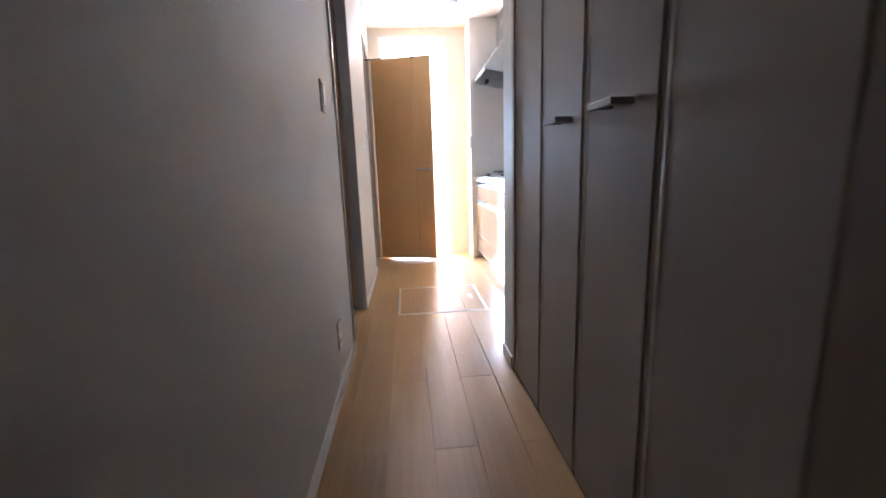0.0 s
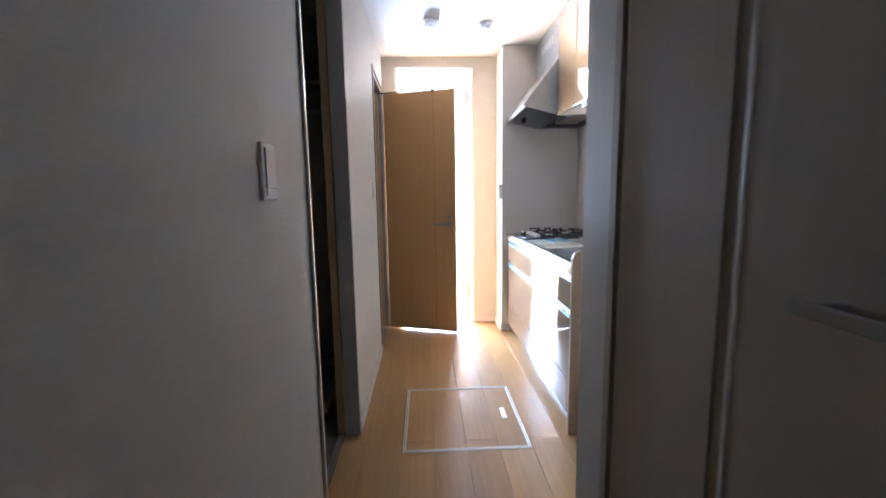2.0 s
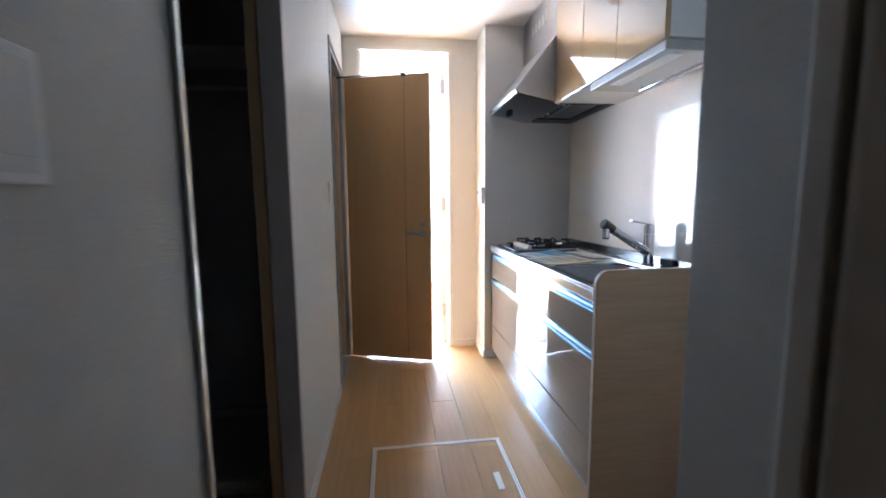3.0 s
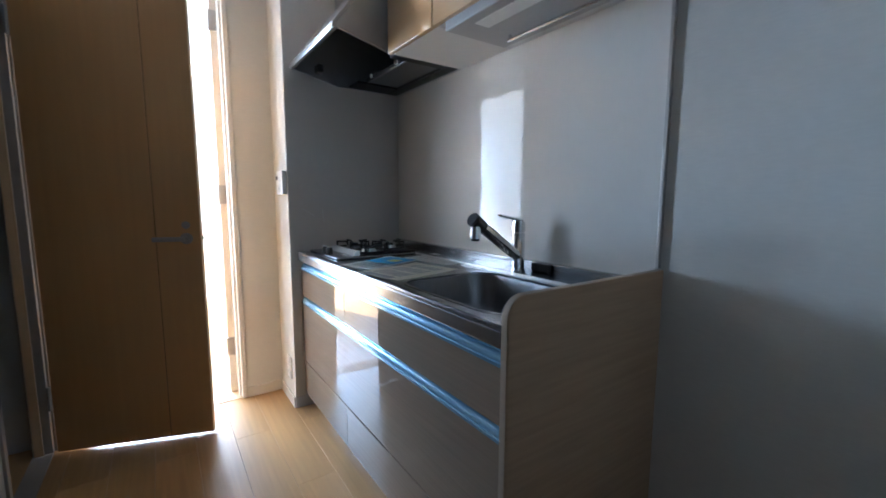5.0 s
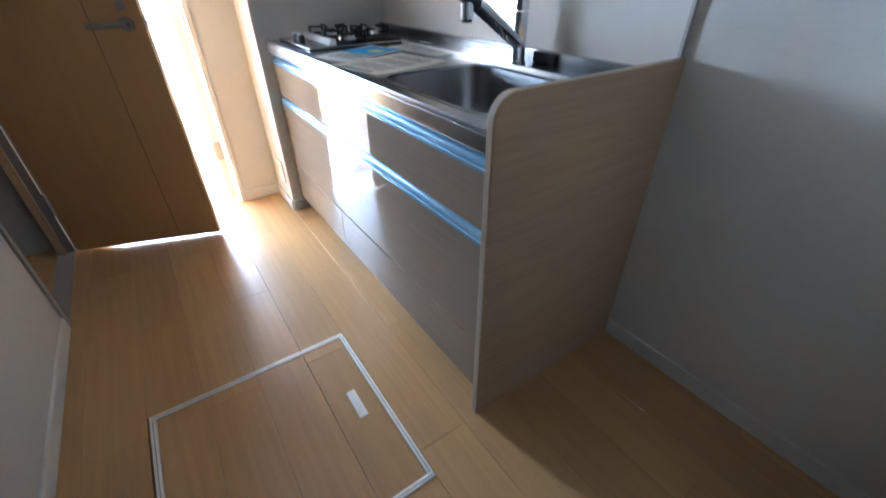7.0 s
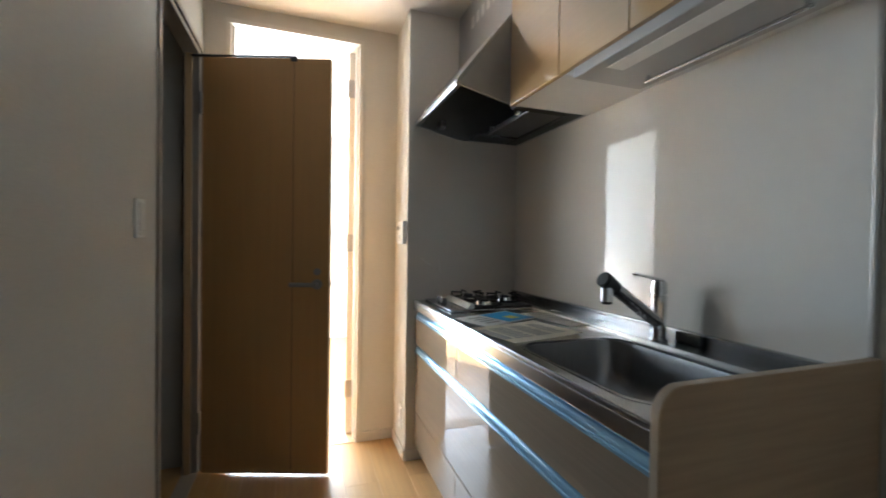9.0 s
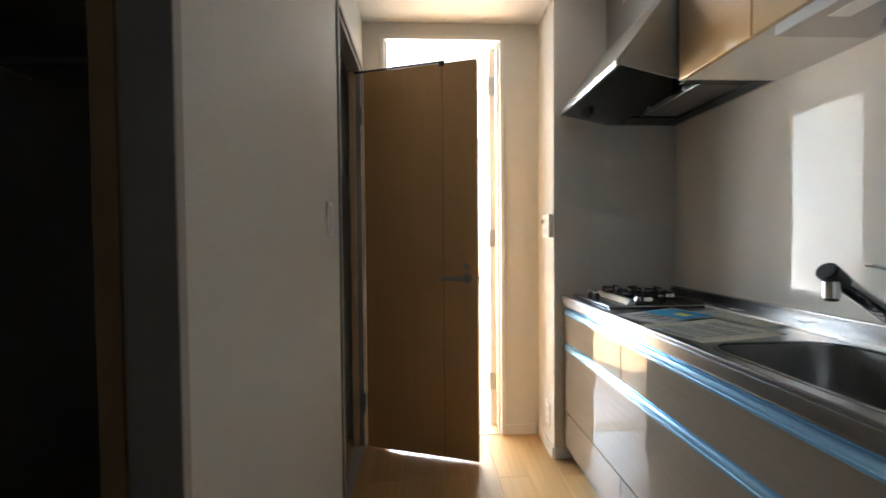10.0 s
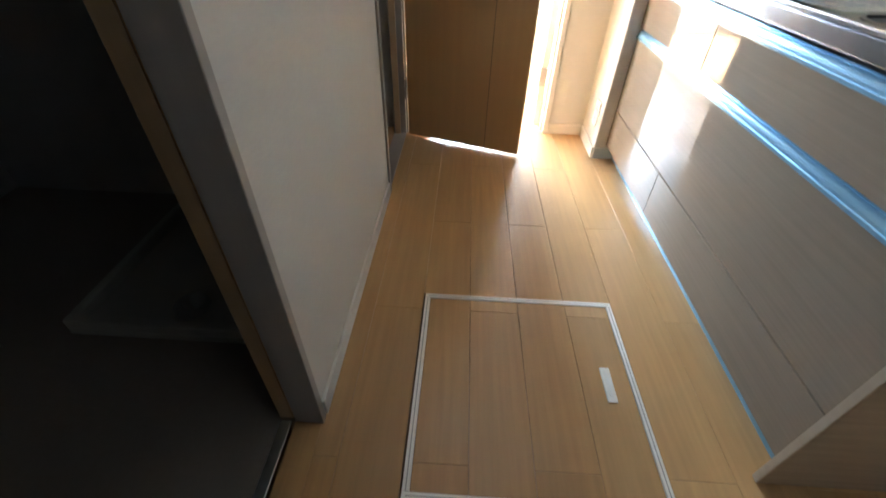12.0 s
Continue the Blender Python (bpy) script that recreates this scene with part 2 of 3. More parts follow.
structure("wall_end_header", box(DX0, DX1, YE, YE2, DZ, ZC), M_PAPER, "white wallpaper wall over the living room doorway")
structure("wall_end_right", box(DX1, XP, YE, YE2, 0, ZC), M_PAPER, "cream wallpaper end wall beside the doorway")
structure("wall_kitchen_side", box(XP, XR, YK, YE2, 0, ZC, 0.003), M_PAPER, "white wallpaper wall end beside the hob")
structure("wall_living_side", box(XR, WX1, YE, YE2, 0, ZC), M_LIVING, "white wall of the living room")
structure("wall_kitchen_back", box(XR, XR + 0.1, Y0, YE, 0, ZC), M_PAPER, "white wallpaper wall behind kitchen and fridge space")
structure("wall_closet_end", prism([(XC + 0.004, 1.99), (XC + 0.08, 1.99), (XC + 0.08, YC - 0.09), (XR, YC - 0.09), (XR, YC), (XC + 0.004, YC)], "z", 0, ZC, 0.003), M_PAPER, "white wallpaper wall end between closet and fridge space")
structure("wall_closet_near", box(XC + 0.004, XC + 0.08, Y0, 0.612, 0, ZC), M_ENTRY, "brown wall panel beside the closet")
structure("wall_closet_header", box(XC + 0.004, XC + 0.08, 0.585, 1.99, 2.30, ZC), M_PAPER, "white wall strip over the closet")
structure("wall_entrance", box(XLB, XR, Y0 - 0.1, Y0, 0, ZC), M_ENTRY, "plain brown wall at the entrance end")
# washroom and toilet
structure("wall_washroom_far", box(-2.05, XLB, 3.96, 4.03, 0, ZC), M_WASH_SHADE, "white washroom wall in shade")
structure("wall_washroom_back", box(-2.15, -2.05, 1.4, YE, 0, ZC), M_WASH_SHADE, "white washroom back wall in shade")
structure("wall_washroom_near", box(-2.05, XLB, 1.3, 1.4, 0, ZC), M_WASH_SHADE, "white washroom wall in shade")
structure("wall_toilet_back", box(-1.40, -1.33, 4.03, YE, 0, ZC), M_WASH_SHADE, "white toilet room wall in shade")
# living room
structure("wall_living_left", box(WX0 - 0.1, WX0, YE, WY + 0.15, 0, ZC), M_LIVING, "white sunlit living room wall")
structure("wall_living_right", box(WX1, WX1 + 0.1, YE, WY + 0.15, 0, ZC), M_LIVING, "white sunlit living room wall")
structure("wall_window_left", box(WX0, -1.385, WY, WY + 0.15, 0, ZC), M_LIVING, "white wall beside the balcony window")
structure("wall_window_right", box(0.30, WX1, WY, WY + 0.15, 0, ZC), M_LIVING, "white wall beside the balcony window")
structure("wall_window_header", box(-1.385, 0.30, WY, WY + 0.15, 2.02, ZC), M_LIVING, "white wall over the balcony window")
structure("ceiling", box(-2.25, WX1 + 0.1, Y0 - 0.1, WY + 0.15, ZC, ZC + 0.12), M_CEIL, "white papered ceiling", "ceiling")

# ---- setting: floors ----
base = structure("floor", box(XLB + 0.0, XR + 0.1, Y0, YE2, -0.10, -0.012), M_GAP, "maple plank floor with fine dark joints", "floor")
living_floor = structure("floor_living", box(WX0, WX1, YE2, WY + 0.15, -0.10, -0.012), M_GAP, "maple plank floor lit by the sun", "floor")
structure("floor_washroom", box(-2.05, XLB, 1.4, 3.96, -0.10, 0.0), M_VINYL, "grey-brown vinyl washroom floor in shade", "floor")
structure("floor_toilet", box(-1.33, XLB, 4.03, YE, -0.10, 0.0), M_PLANK, "wooden toilet room floor in shade", "floor")
# slab out of view, added so its outer edge limits the indoor sun patch
structure("balcony_slab", box(WX0 - 0.1, WX1 + 0.1, WY + 0.16, 8.20, 2.36, 2.52), M_LIVING, "unseen white balcony slab that trims the indoor sun patch", "ceiling")
structure("balcony_floor", box(WX0 - 0.1, WX1 + 0.1, WY + 0.16, 8.20, -0.16, -0.04), M_VINYL, "grey balcony floor outside the window", "floor")
structure("balcony_parapet", box(WX0 - 0.1, WX1 + 0.1, 8.20, 8.32, -0.16, 0.90, 0.004), M_LIVING, "white balcony parapet outside the window", "parapet")
structure("ground", box(-60, 60, WY + 0.16, 120, -3.2, -3.0), M_VINYL, "plain grey ground outside far below", "ground")

# ---- baseboards ----
BH, BT = 0.058, 0.009


def baseboard(x0, x1, y0, y1):
    structure("baseboard", box(x0, x1, y0, y1, 0.0, BH, 0.002), M_TRIM, "low white baseboard along the wall", "baseboard")


baseboard(XL, XL + BT, Y0, 2.28)
baseboard(XL, XL + BT, 3.004, 4.045)
baseboard(DX1 + 0.002, XP - BT - 0.001, YE - BT, YE)
baseboard(XP - BT, XP, YK, YE - BT - 0.001)
baseboard(XR - BT, XR, YC + BT + 0.001, 2.903)
baseboard(XC + 0.004, XR - BT - 0.001, YC, YC + BT)
baseboard(XC + 0.004 - BT, XC + 0.004, 1.993, YC)
baseboard(XP, 0.70, YK - BT, YK)

# ---- washroom opening: casing, track, sliding door ----
d = thing("door_washroom", (XL, 2.66, 0), "washroom opening with grey casing and a sliding oak door pushed aside", "door", kind="structure")
part("jamb", box(XLB + 0.002, XL + 0.006, 2.978, 2.999, 0, 2.06, 0.002), M_JAMB, d, "grey jamb")
part("jamb", box(XLB - 0.02, XL + 0.006, 2.299, 2.317, 0, 2.06, 0.002), M_TRIM, d, "white painted jamb")
part("head", box(XLB - 0.02, XL + 0.006, 2.318, 2.977, 2.035, 2.06, 0.002), M_JAMB, d)
part("bead", box(XL + 0.0065, XL + 0.012, 2.288, 2.302, 0.0, 2.07, 0.002), M_ALU, d, "thin aluminium corner bead")
part("floor_track", box(-0.502, -0.476, 2.318, 2.977, -0.004, 0.005, 0.001), M_ALU, d, "aluminium floor track")
part("threshold", box(-0.475, XL, 2.318, 2.977, -0.012, 0.0), M_PLANK, d)
leaf = part("sliding_leaf", box(-0.506, -0.471, 2.986, 3.70, 0.008, 2.03, 0.002), M_OAK, d, "oak sliding door leaf")
part("edge_strip", box(-0.505, -0.472, 2.982, 2.9855, 0.01, 2.03), M_LEAFE, leaf)

# ---- toilet door ----
d = thing("door_toilet", (XL, 4.38, 0), "toilet doorway with grey casing", "door", kind="structure")
part("casing", box(XL + 0.001, XL + 0.010, 4.046, 4.072, 0, 2.085, 0.002), M_JAMB, d)
part("casing", box(XL + 0.001, XL + 0.010, 4.688, 4.712, 0, 2.085, 0.002), M_JAMB, d)
part("casing", box(XL + 0.001, XL + 0.010, 4.0725, 4.6875, 2.062, 2.085, 0.002), M_JAMB, d)
part("jamb", box(XLB, XL, 4.071, 4.090, 0, 2.06, 0.001), M_JAMB, d)
part("jamb", box(XLB, XL, 4.670, 4.689, 0, 2.06, 0.001), M_JAMB, d)
part("door_stop", box(XL - 0.060, XL - 0.030, 4.660, 4.6695, 0, 2.04, 0.001), M_OAK_EDGE, d, "pale wood stop strip")
part("head", box(XLB, XL, 4.0905, 4.6695, 2.04, 2.06, 0.001), M_JAMB, d)
part("threshold", box(XLB, XL, 4.0905, 4.6695, -0.012, 0.004, 0.001), M_JAMB, d)

PIVOT = (-0.383, 4.641, 0.0)
ANG = math.degrees(math.atan2(4.444 - 4.639, 0.204 + 0.377))
leaf_turn = pose(0, 0, 0, 0, 0, ANG)
W_LEAF, T_LEAF = 0.613, 0.036
tl = thing("toilet_door", PIVOT, "oak veneer door standing open with a vertical groove and lever handle", "door", turn=leaf_turn)
Z0, Z1 = 0.014, 2.022
GX = 0.437
part("panel", box(0.002, GX - 0.0013, 0, T_LEAF, Z0, Z1, 0.0015), M_OAK, tl, local=True)
part("panel", box(GX + 0.0013, W_LEAF, 0, T_LEAF, Z0, Z1, 0.0015), M_OAK, tl, local=True)
part("groove", box(GX - 0.003, GX + 0.003, 0.0016, T_LEAF - 0.0016, Z0 + 0.002, Z1 - 0.002), M_GROOVE, tl, local=True)
part("edge_band", box(W_LEAF, W_LEAF + 0.001, 0.002, T_LEAF - 0.002, Z0, Z1), M_OAK_EDGE, tl, local=True)
for s, y in ((-1, 0.0), (1, T_LEAF)):
    h = part("handle", tube((W_LEAF - 0.055, y, 0.940), (W_LEAF - 0.055, y + s * 0.012, 0.940), 0.025, n=24, bevel=0.002), M_NICKEL, tl, "satin metal lever handle", local=True)
    part("neck", tube((W_LEAF - 0.055, y + s * 0.012, 0.940), (W_LEAF - 0.055, y + s * 0.05, 0.940), 0.009), M_NICKEL, h, local=True)
    part("lever", box(W_LEAF - 0.175, W_LEAF - 0.043, y + s * 0.040, y + s * 0.054, 0.930, 0.951, 0.005, 3), M_NICKEL, h, local=True)
    part("lock_rose", tube((W_LEAF - 0.055, y, 1.000), (W_LEAF - 0.055, y + s * 0.006, 1.000), 0.017, n=24, bevel=0.001), M_NICKEL, tl, local=True)
part("latch_bolt", box(W_LEAF + 0.001, W_LEAF + 0.011, 0.010, 0.024, 0.930, 0.950, 0.002), M_ALU, tl, local=True)
for z in (0.26, 1.80):
    hg = part("hinge", box(-0.010, 0.001, -0.004, T_LEAF - 0.004, z - 0.05, z + 0.05, 0.002), M_GREYPL, tl, "dull metal hinge", local=True)
    part("pin", tube((-0.004, -0.006, z - 0.052), (-0.004, -0.006, z + 0.052), 0.006), M_GREYPL, hg, local=True)
stay = part("stay_arm", box(-0.055, GX, -0.002, 0.010, Z1 + 0.003, Z1 + 0.012, 0.002), M_RUBBER, tl, "thin dark metal door stay", local=True)
part("stay_bracket", box(GX - 0.016, GX + 0.016, -0.006, -0.0005, Z1 - 0.016, Z1 + 0.010, 0.002), M_RUBBER, stay, local=True)
part("stay_pivot", box(-0.10, -0.056, 0.0, 0.008, Z1 + 0.004, Z1 + 0.011, 0.002), M_ALU, stay, local=True)

# ---- doorway to the living room ----
d = thing("door_living", (0.05, YE, 0), "white-framed tall doorway to the sunlit living room", "door", kind="structure")
FW = 0.024
part("jamb", box(DX0, DX0 + FW, YE - 0.008, YE2 + 0.008, 0, DZ - FW, 0.002), M_TRIM, d)
part("jamb", box(DX1 - FW, DX1, YE - 0.008, YE2 + 0.008, 0, DZ - FW, 0.002), M_TRIM, d)
part("head", box(DX0, DX1, YE - 0.008, YE2 + 0.008, DZ - FW + 0.0005, DZ, 0.002), M_TRIM, d)
part("stop", box(DX1 - FW - 0.012, DX1 - FW, YE + 0.03, YE + 0.055, 0, DZ - FW, 0.001), M_TRIM, d)
part("stop", box(DX0 + FW, DX0 + FW + 0.012, YE + 0.03, YE + 0.055, 0, DZ - FW, 0.001), M_TRIM, d)
part("threshold", box(DX0 + FW, DX1 - FW, YE, YE2, -0.012, 0.003, 0.001), M_OAK_EDGE, d)
ld = thing("living_door", (DX1 - FW - 0.010, YE2 - 0.02, 0), "tall pale wood door swung open into the living room", "door", turn=pose(0, 0, 0, 0, 0, 82))
part("panel", box(0.004, 0.64, 0.0, 0.036, 0.008, DZ - FW - 0.006, 0.002), M_PALE, ld, local=True)
hd = part("handle", tube((0.59, 0.036, 0.96), (0.59, 0.085, 0.96), 0.012), M_ALU, ld, local=True)
part("lever", box(0.46, 0.60, 0.075, 0.089, 0.95, 0.97, 0.004), M_ALU, hd, local=True)
for z in (0.28, 1.14, 2.04):
    hg = part("hinge", box(-0.012, 0.0035, 0.002, 0.034, z - 0.05, z + 0.05, 0.002), M_BEAD, ld, "metal door hinge", local=True)
    part("pin", tube((-0.006, 0.037, z - 0.052), (-0.006, 0.037, z + 0.052), 0.0065), M_BEAD, hg, local=True)
part("closer_catch", box(0.02, 0.10, 0.005, 0.030, DZ - FW - 0.0055, DZ - FW - 0.001, 0.001), M_ALU, ld, local=True)

# ---- balcony window ----
wd = thing("window_1", (-0.54, WY, 0), "wide sliding balcony window with aluminium frame and clear glass", "window", kind="structure")
part("window_frame", box(-1.385, -1.345, WY + 0.04, WY + 0.12, 0.0, 2.02, 0.003), M_ALU, wd)
part("window_frame", box(0.26, 0.30, WY + 0.04, WY + 0.12, 0.0, 2.02, 0.003), M_ALU, wd)
part("window_frame", box(-1.344, 0.259, WY + 0.04, WY + 0.12, 1.98, 2.02, 0.003), M_ALU, wd)
part("window_sill", box(-1.344, 0.259, WY + 0.04, WY + 0.12, -0.01, 0.03, 0.003), M_ALU, wd)
for a, b, y in ((-1.343, -0.52, WY + 0.085), (-0.56, 0.258, WY + 0.05)):
    sash = part("sash", box(a, a + 0.035, y, y + 0.025, 0.032, 1.978, 0.002), M_ALU, wd)
    part("stile", box(b - 0.035, b, y, y + 0.025, 0.032, 1.978, 0.002), M_ALU, sash)
    part("rail", box(a + 0.036, b - 0.036, y, y + 0.025, 0.032, 0.09, 0.002), M_ALU, sash)
    part("rail", box(a + 0.036, b - 0.036, y, y + 0.025, 1.935, 1.978, 0.002), M_ALU, sash)
    gl = part("pane", box(a + 0.036, b - 0.036, y + 0.010, y + 0.015, 0.091, 1.934), M_GLASS, sash)
    gl.visible_shadow = False

# ---- closet with folding doors ----
cl = thing("closet", (XC, 1.25, 0), "built-in closet with four off-white folding door panels", "closet")
part("frame", box(XC, XC + 0.05, 1.956, 1.989, 0, 2.30, 0.003), M_CLOSET, cl)
part("frame", box(XC + 0.030, XC + 0.05, 0.6125, 0.6185, 0, 2.30, 0.003), M_CLOSET, cl)
part("head", box(XC, XC + 0.05, 0.619, 1.955, 2.27, 2.30, 0.003), M_CLOSET, cl)
part("floor_rail", box(XC + 0.012, XC + 0.045, 0.619, 1.955, -0.004, 0.006, 0.001), M_GROOVE, cl)
part("back_panel", box(XC + 0.052, XC + 0.060, 0.621, 1.953, 0, 2.27), M_GROOVE, cl)
E0 = [1.950, 1.606, 1.274, 0.944, 0.617]
for i in range(4):
    a, b = E0[i + 1] + 0.004, E0[i] - 0.004
    # each leaf: flat board between two rounded uprights
    p = part("folding_panel", box(XC + 0.006, XC + 0.026, a + (0.017 if i < 3 else 0.0), b - 0.010, 0.014, 2.262, 0.002), M_CLOSET, cl)
    if i == 2:
        part("pivot_hinge", box(XC + 0.004, XC + 0.0108, a + 0.002, a + 0.015, 1.25, 1.36, 0.002), M_RUBBER, p, "dark folding hinge")
    if i < 3:
        part("recess_strip", box(XC + 0.011, XC + 0.025, a - 0.001, a + 0.0165, 0.014, 2.262), M_CLOSET, p)
    part("edge_bead", tube((XC + 0.013, b - 0.006, 0.014), (XC + 0.013, b - 0.006, 2.262), 0.0078, n=14), M_CBEAD, p)
    if i in (1, 2):
        h0 = 1.352 if i == 1 else 1.042
        hb = part("handle", box(XC - 0.044, XC - 0.034, h0, h0 + 0.108, 1.051, 1.067, 0.002), M_PULL, p, "flat satin metal pull")
        part("post", box(XC - 0.0345, XC + 0.0055, h0, h0 + 0.014, 1.0515, 1.0665, 0.002), M_GREYPL, hb)
        part("post", box(XC - 0.0345, XC + 0.0055, h0 + 0.084, h0 + 0.096, 1.0525, 1.0655, 0.002), M_GREYPL, hb)

# ---- kitchen panels on the walls ----
kp = thing("kitchen_panel", (XR, 3.7, 0.8), "glossy pale grey splashback panel on the kitchen wall", "wall panel", kind="structure")
part("sheet", box(XR - 0.012, XR - 0.0005, 2.925, YK - 0.004, 0.0, ZC - 0.001), M_PANEL, kp)
part("edge_bead", box(XR - 0.014, XR - 0.0005, 2.914, 2.9245, 0.92, ZC - 0.001, 0.0015), M_BEAD, kp, "aluminium edge strip")
kq = thing("kitchen_side_panel", (0.9, YK, 0.8), "satin grey fireproof panel beside the hob", "wall panel", kind="structure")
part("sheet", box(XP + 0.003, XR - 0.0125, YK - 0.004, YK - 0.0005, 0.06, ZC - 0.001), M_GREY, kq)

for x0, z0, x1, z1 in ((0.768, 1.060, 0.775, 0.995), (0.690, 1.052, 0.722, 1.030), (0.664, 1.066, 0.686, 1.055)):
    part("scuff", tube((x0, YK - 0.0042, z0), (x1, YK - 0.0042, z1), 0.0012, n=6), M_PAPERW, kq, "pale scuff mark")

# ---- kitchen base units ----
YN, YS, YF = 2.925, 3.872, YK - 0.006
FX = 0.645


def pull_profile(b):
    prof = [(FX - 0.004, b + 0.001), (FX + 0.019, b + 0.001), (FX + 0.019, b + 0.034), (FX + 0.013, b + 0.034)]
    for i in range(6):
        t = radians(90 * i / 5)
        prof.append((FX + 0.014 - 0.014 * math.sin(t), b + 0.030 - 0.020 * (1 - math.cos(t))))
    prof.append((FX - 0.004, b + 0.009))
    return prof


ku = thing("kitchen_base_unit", (0.95, (YN + YF) / 2, 0), "kitchen base unit with glossy grey-brown wood-grain drawer fronts", "kitchen cabinet")
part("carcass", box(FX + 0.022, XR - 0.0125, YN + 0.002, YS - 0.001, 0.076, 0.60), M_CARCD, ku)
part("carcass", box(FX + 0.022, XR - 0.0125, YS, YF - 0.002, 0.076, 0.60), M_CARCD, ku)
part("back_rail", box(XR - 0.05, XR - 0.0125, YN + 0.002, YF - 0.002, 0.601, 0.795), M_CARC, ku)
part("toe_kick", box(FX + 0.050, FX + 0.063, YN + 0.001, YF - 0.001, 0.0, 0.075), M_RAIL, ku, "toe kick strip under pale blue film")
for a, b, spans in ((0.614, 0.751, ((YN, YS), (YS, YF))), (0.261, 0.573, ((YN, YF),)), (0.078, 0.256, ((YN, YS), (YS, YF)))):
    for p, q in spans:
        f = part("drawer_front", box(FX, FX + 0.019, p + 0.0015, q - 0.0015, a, b, 0.0015), M_FRONT, ku)
        if b > 0.5:
            # cove-shaped pull rails on the top edge
            for p2, q2 in ([(p, q)] if b > 0.7 else [(YN, YS), (YS, YF)]):
                part("pull_rail", prism(pull_profile(b), "y", p2 + 0.0015, q2 - 0.0015), M_RAIL, f, "aluminium pull rail under pale blue film")

# end panel with a rounded upper front corner
ep = thing("kitchen_end_panel", (0.94, 2.915, 0), "light maple end panel with a rounded corner", "kitchen panel")
r = 0.05
prof = [(0.628, 0.0), (XR - 0.001, 0.0), (XR - 0.001, 0.917)]
for i in range(9):
    t = radians(90 + 90 * i / 8)
    prof.append((0.628 + r + r * math.cos(t), 0.917 - r + r * math.sin(t)))
part("board", prism(prof, "y", 2.9045, 2.9235, 0.0015), M_ENDP, ep)
band = bmesh.new()
path = [(0.6275, 0.002)] + [(0.6275 + r + 0.0008 + (r + 0.0008) * math.cos(radians(180 - 90 * i / 10)) - 0.0008, 0.9178 - r + r * math.sin(radians(180 - 90 * i / 10))) for i in range(11)] + [(XR - 0.002, 0.9178)]
lo = [band.verts.new((x, 2.9055, z)) for x, z in path]
hi = [band.verts.new((x, 2.9225, z)) for x, z in path]
for i in range(len(path) - 1):
    band.faces.new((lo[i], lo[i + 1], hi[i + 1], hi[i]))
part("edge_band", band, M_BAND, ep, "pale edge band")

# ---- worktop, sink ----
ZT = 0.845
wt = thing("worktop", (0.95, 3.7, ZT), "stainless steel kitchen worktop with raised rear edge", "worktop")
SX0, SX1, SY0, SY1, SR = 0.690, 1.068, 2.985, 3.500, 0.085


def worktop_sheet():
    bm = bmesh.new()
    hole = rounded(SX0, SX1, SY0, SY1, SR)
    outer = [(0.632, YN), (XR - 0.0125, YN), (XR - 0.0125, YF), (0.632, YF)]
    ring = []
    for z in (ZT, ZT - 0.006):
        vo = [bm.verts.new((x, y, z)) for x, y in outer]
        vi = [bm.verts.new((x, y, z)) for x, y in hole]
        es = [bm.edges.new((vo[i], vo[(i + 1) % 4])) for i in range(4)]
        es += [bm.edges.new((vi[i], vi[(i + 1) % len(vi)])) for i in range(len(vi))]
        bmesh.ops.triangle_fill(bm, use_beauty=True, edges=es)
        ring.append((vo, vi))
    for k in (0, 1):
        a, b = ring[0][k], ring[1][k]
        n = len(a)
        for i in range(n):
            bm.faces.new((a[i], a[(i + 1) % n], b[(i + 1) % n], b[i]))
    return bm


part("sheet", worktop_sheet(), M_STEEL, wt)
part("front_edge", box(0.630, 0.650, YN, YF, 0.800, ZT - 0.0065, 0.003), M_STEEL, wt)
part("front_lip", tube((0.637, YN, ZT + 0.0005), (0.637, YF, ZT + 0.0005), 0.0045, n=10), M_STEEL, wt)
part("rear_upstand", box(XR - 0.034, XR - 0.0125, YN, YF, ZT + 0.0005, ZT + 0.042, 0.004), M_STEEL, wt)
part("rear_ledge", box(XR - 0.135, XR - 0.0345, YN + 0.002, YF - 0.002, ZT + 0.0005, ZT + 0.007, 0.002), M_STEEL, wt)
for x0, y1 in ((1.081, 3.505), (1.0975, YF - 0.002)):
    part("ridge", box(x0, x0 + 0.005, YN + 0.002, y1, ZT + 0.0005, ZT + 0.0085, 0.0015), M_ALU, wt)
part("under_board", box(0.651, 0.685, YN + 0.001, YF, 0.80, ZT - 0.007), M_RUBBER, wt)


def basin():
    bm = bmesh.new()
    steps = ((0.0, 0.0), (0.004, 0.012), (0.010, 0.10), (0.028, 0.155), (0.075, 0.172))
    rows = []
    for ins, dep in steps:
        pts = rounded(SX0 + ins, SX1 - ins, SY0 + ins, SY1 - ins, max(0.03, SR - ins * 0.3))
        rows.append([bm.verts.new((x, y, ZT - 0.0062 - dep)) for x, y in pts])
    for a, b in zip(rows, rows[1:]):
        n = len(a)
        for i in range(n):
            bm.faces.new((a[i], a[(i + 1) % n], b[(i + 1) % n], b[i]))
    bm.faces.new(rows[-1])
    return bm


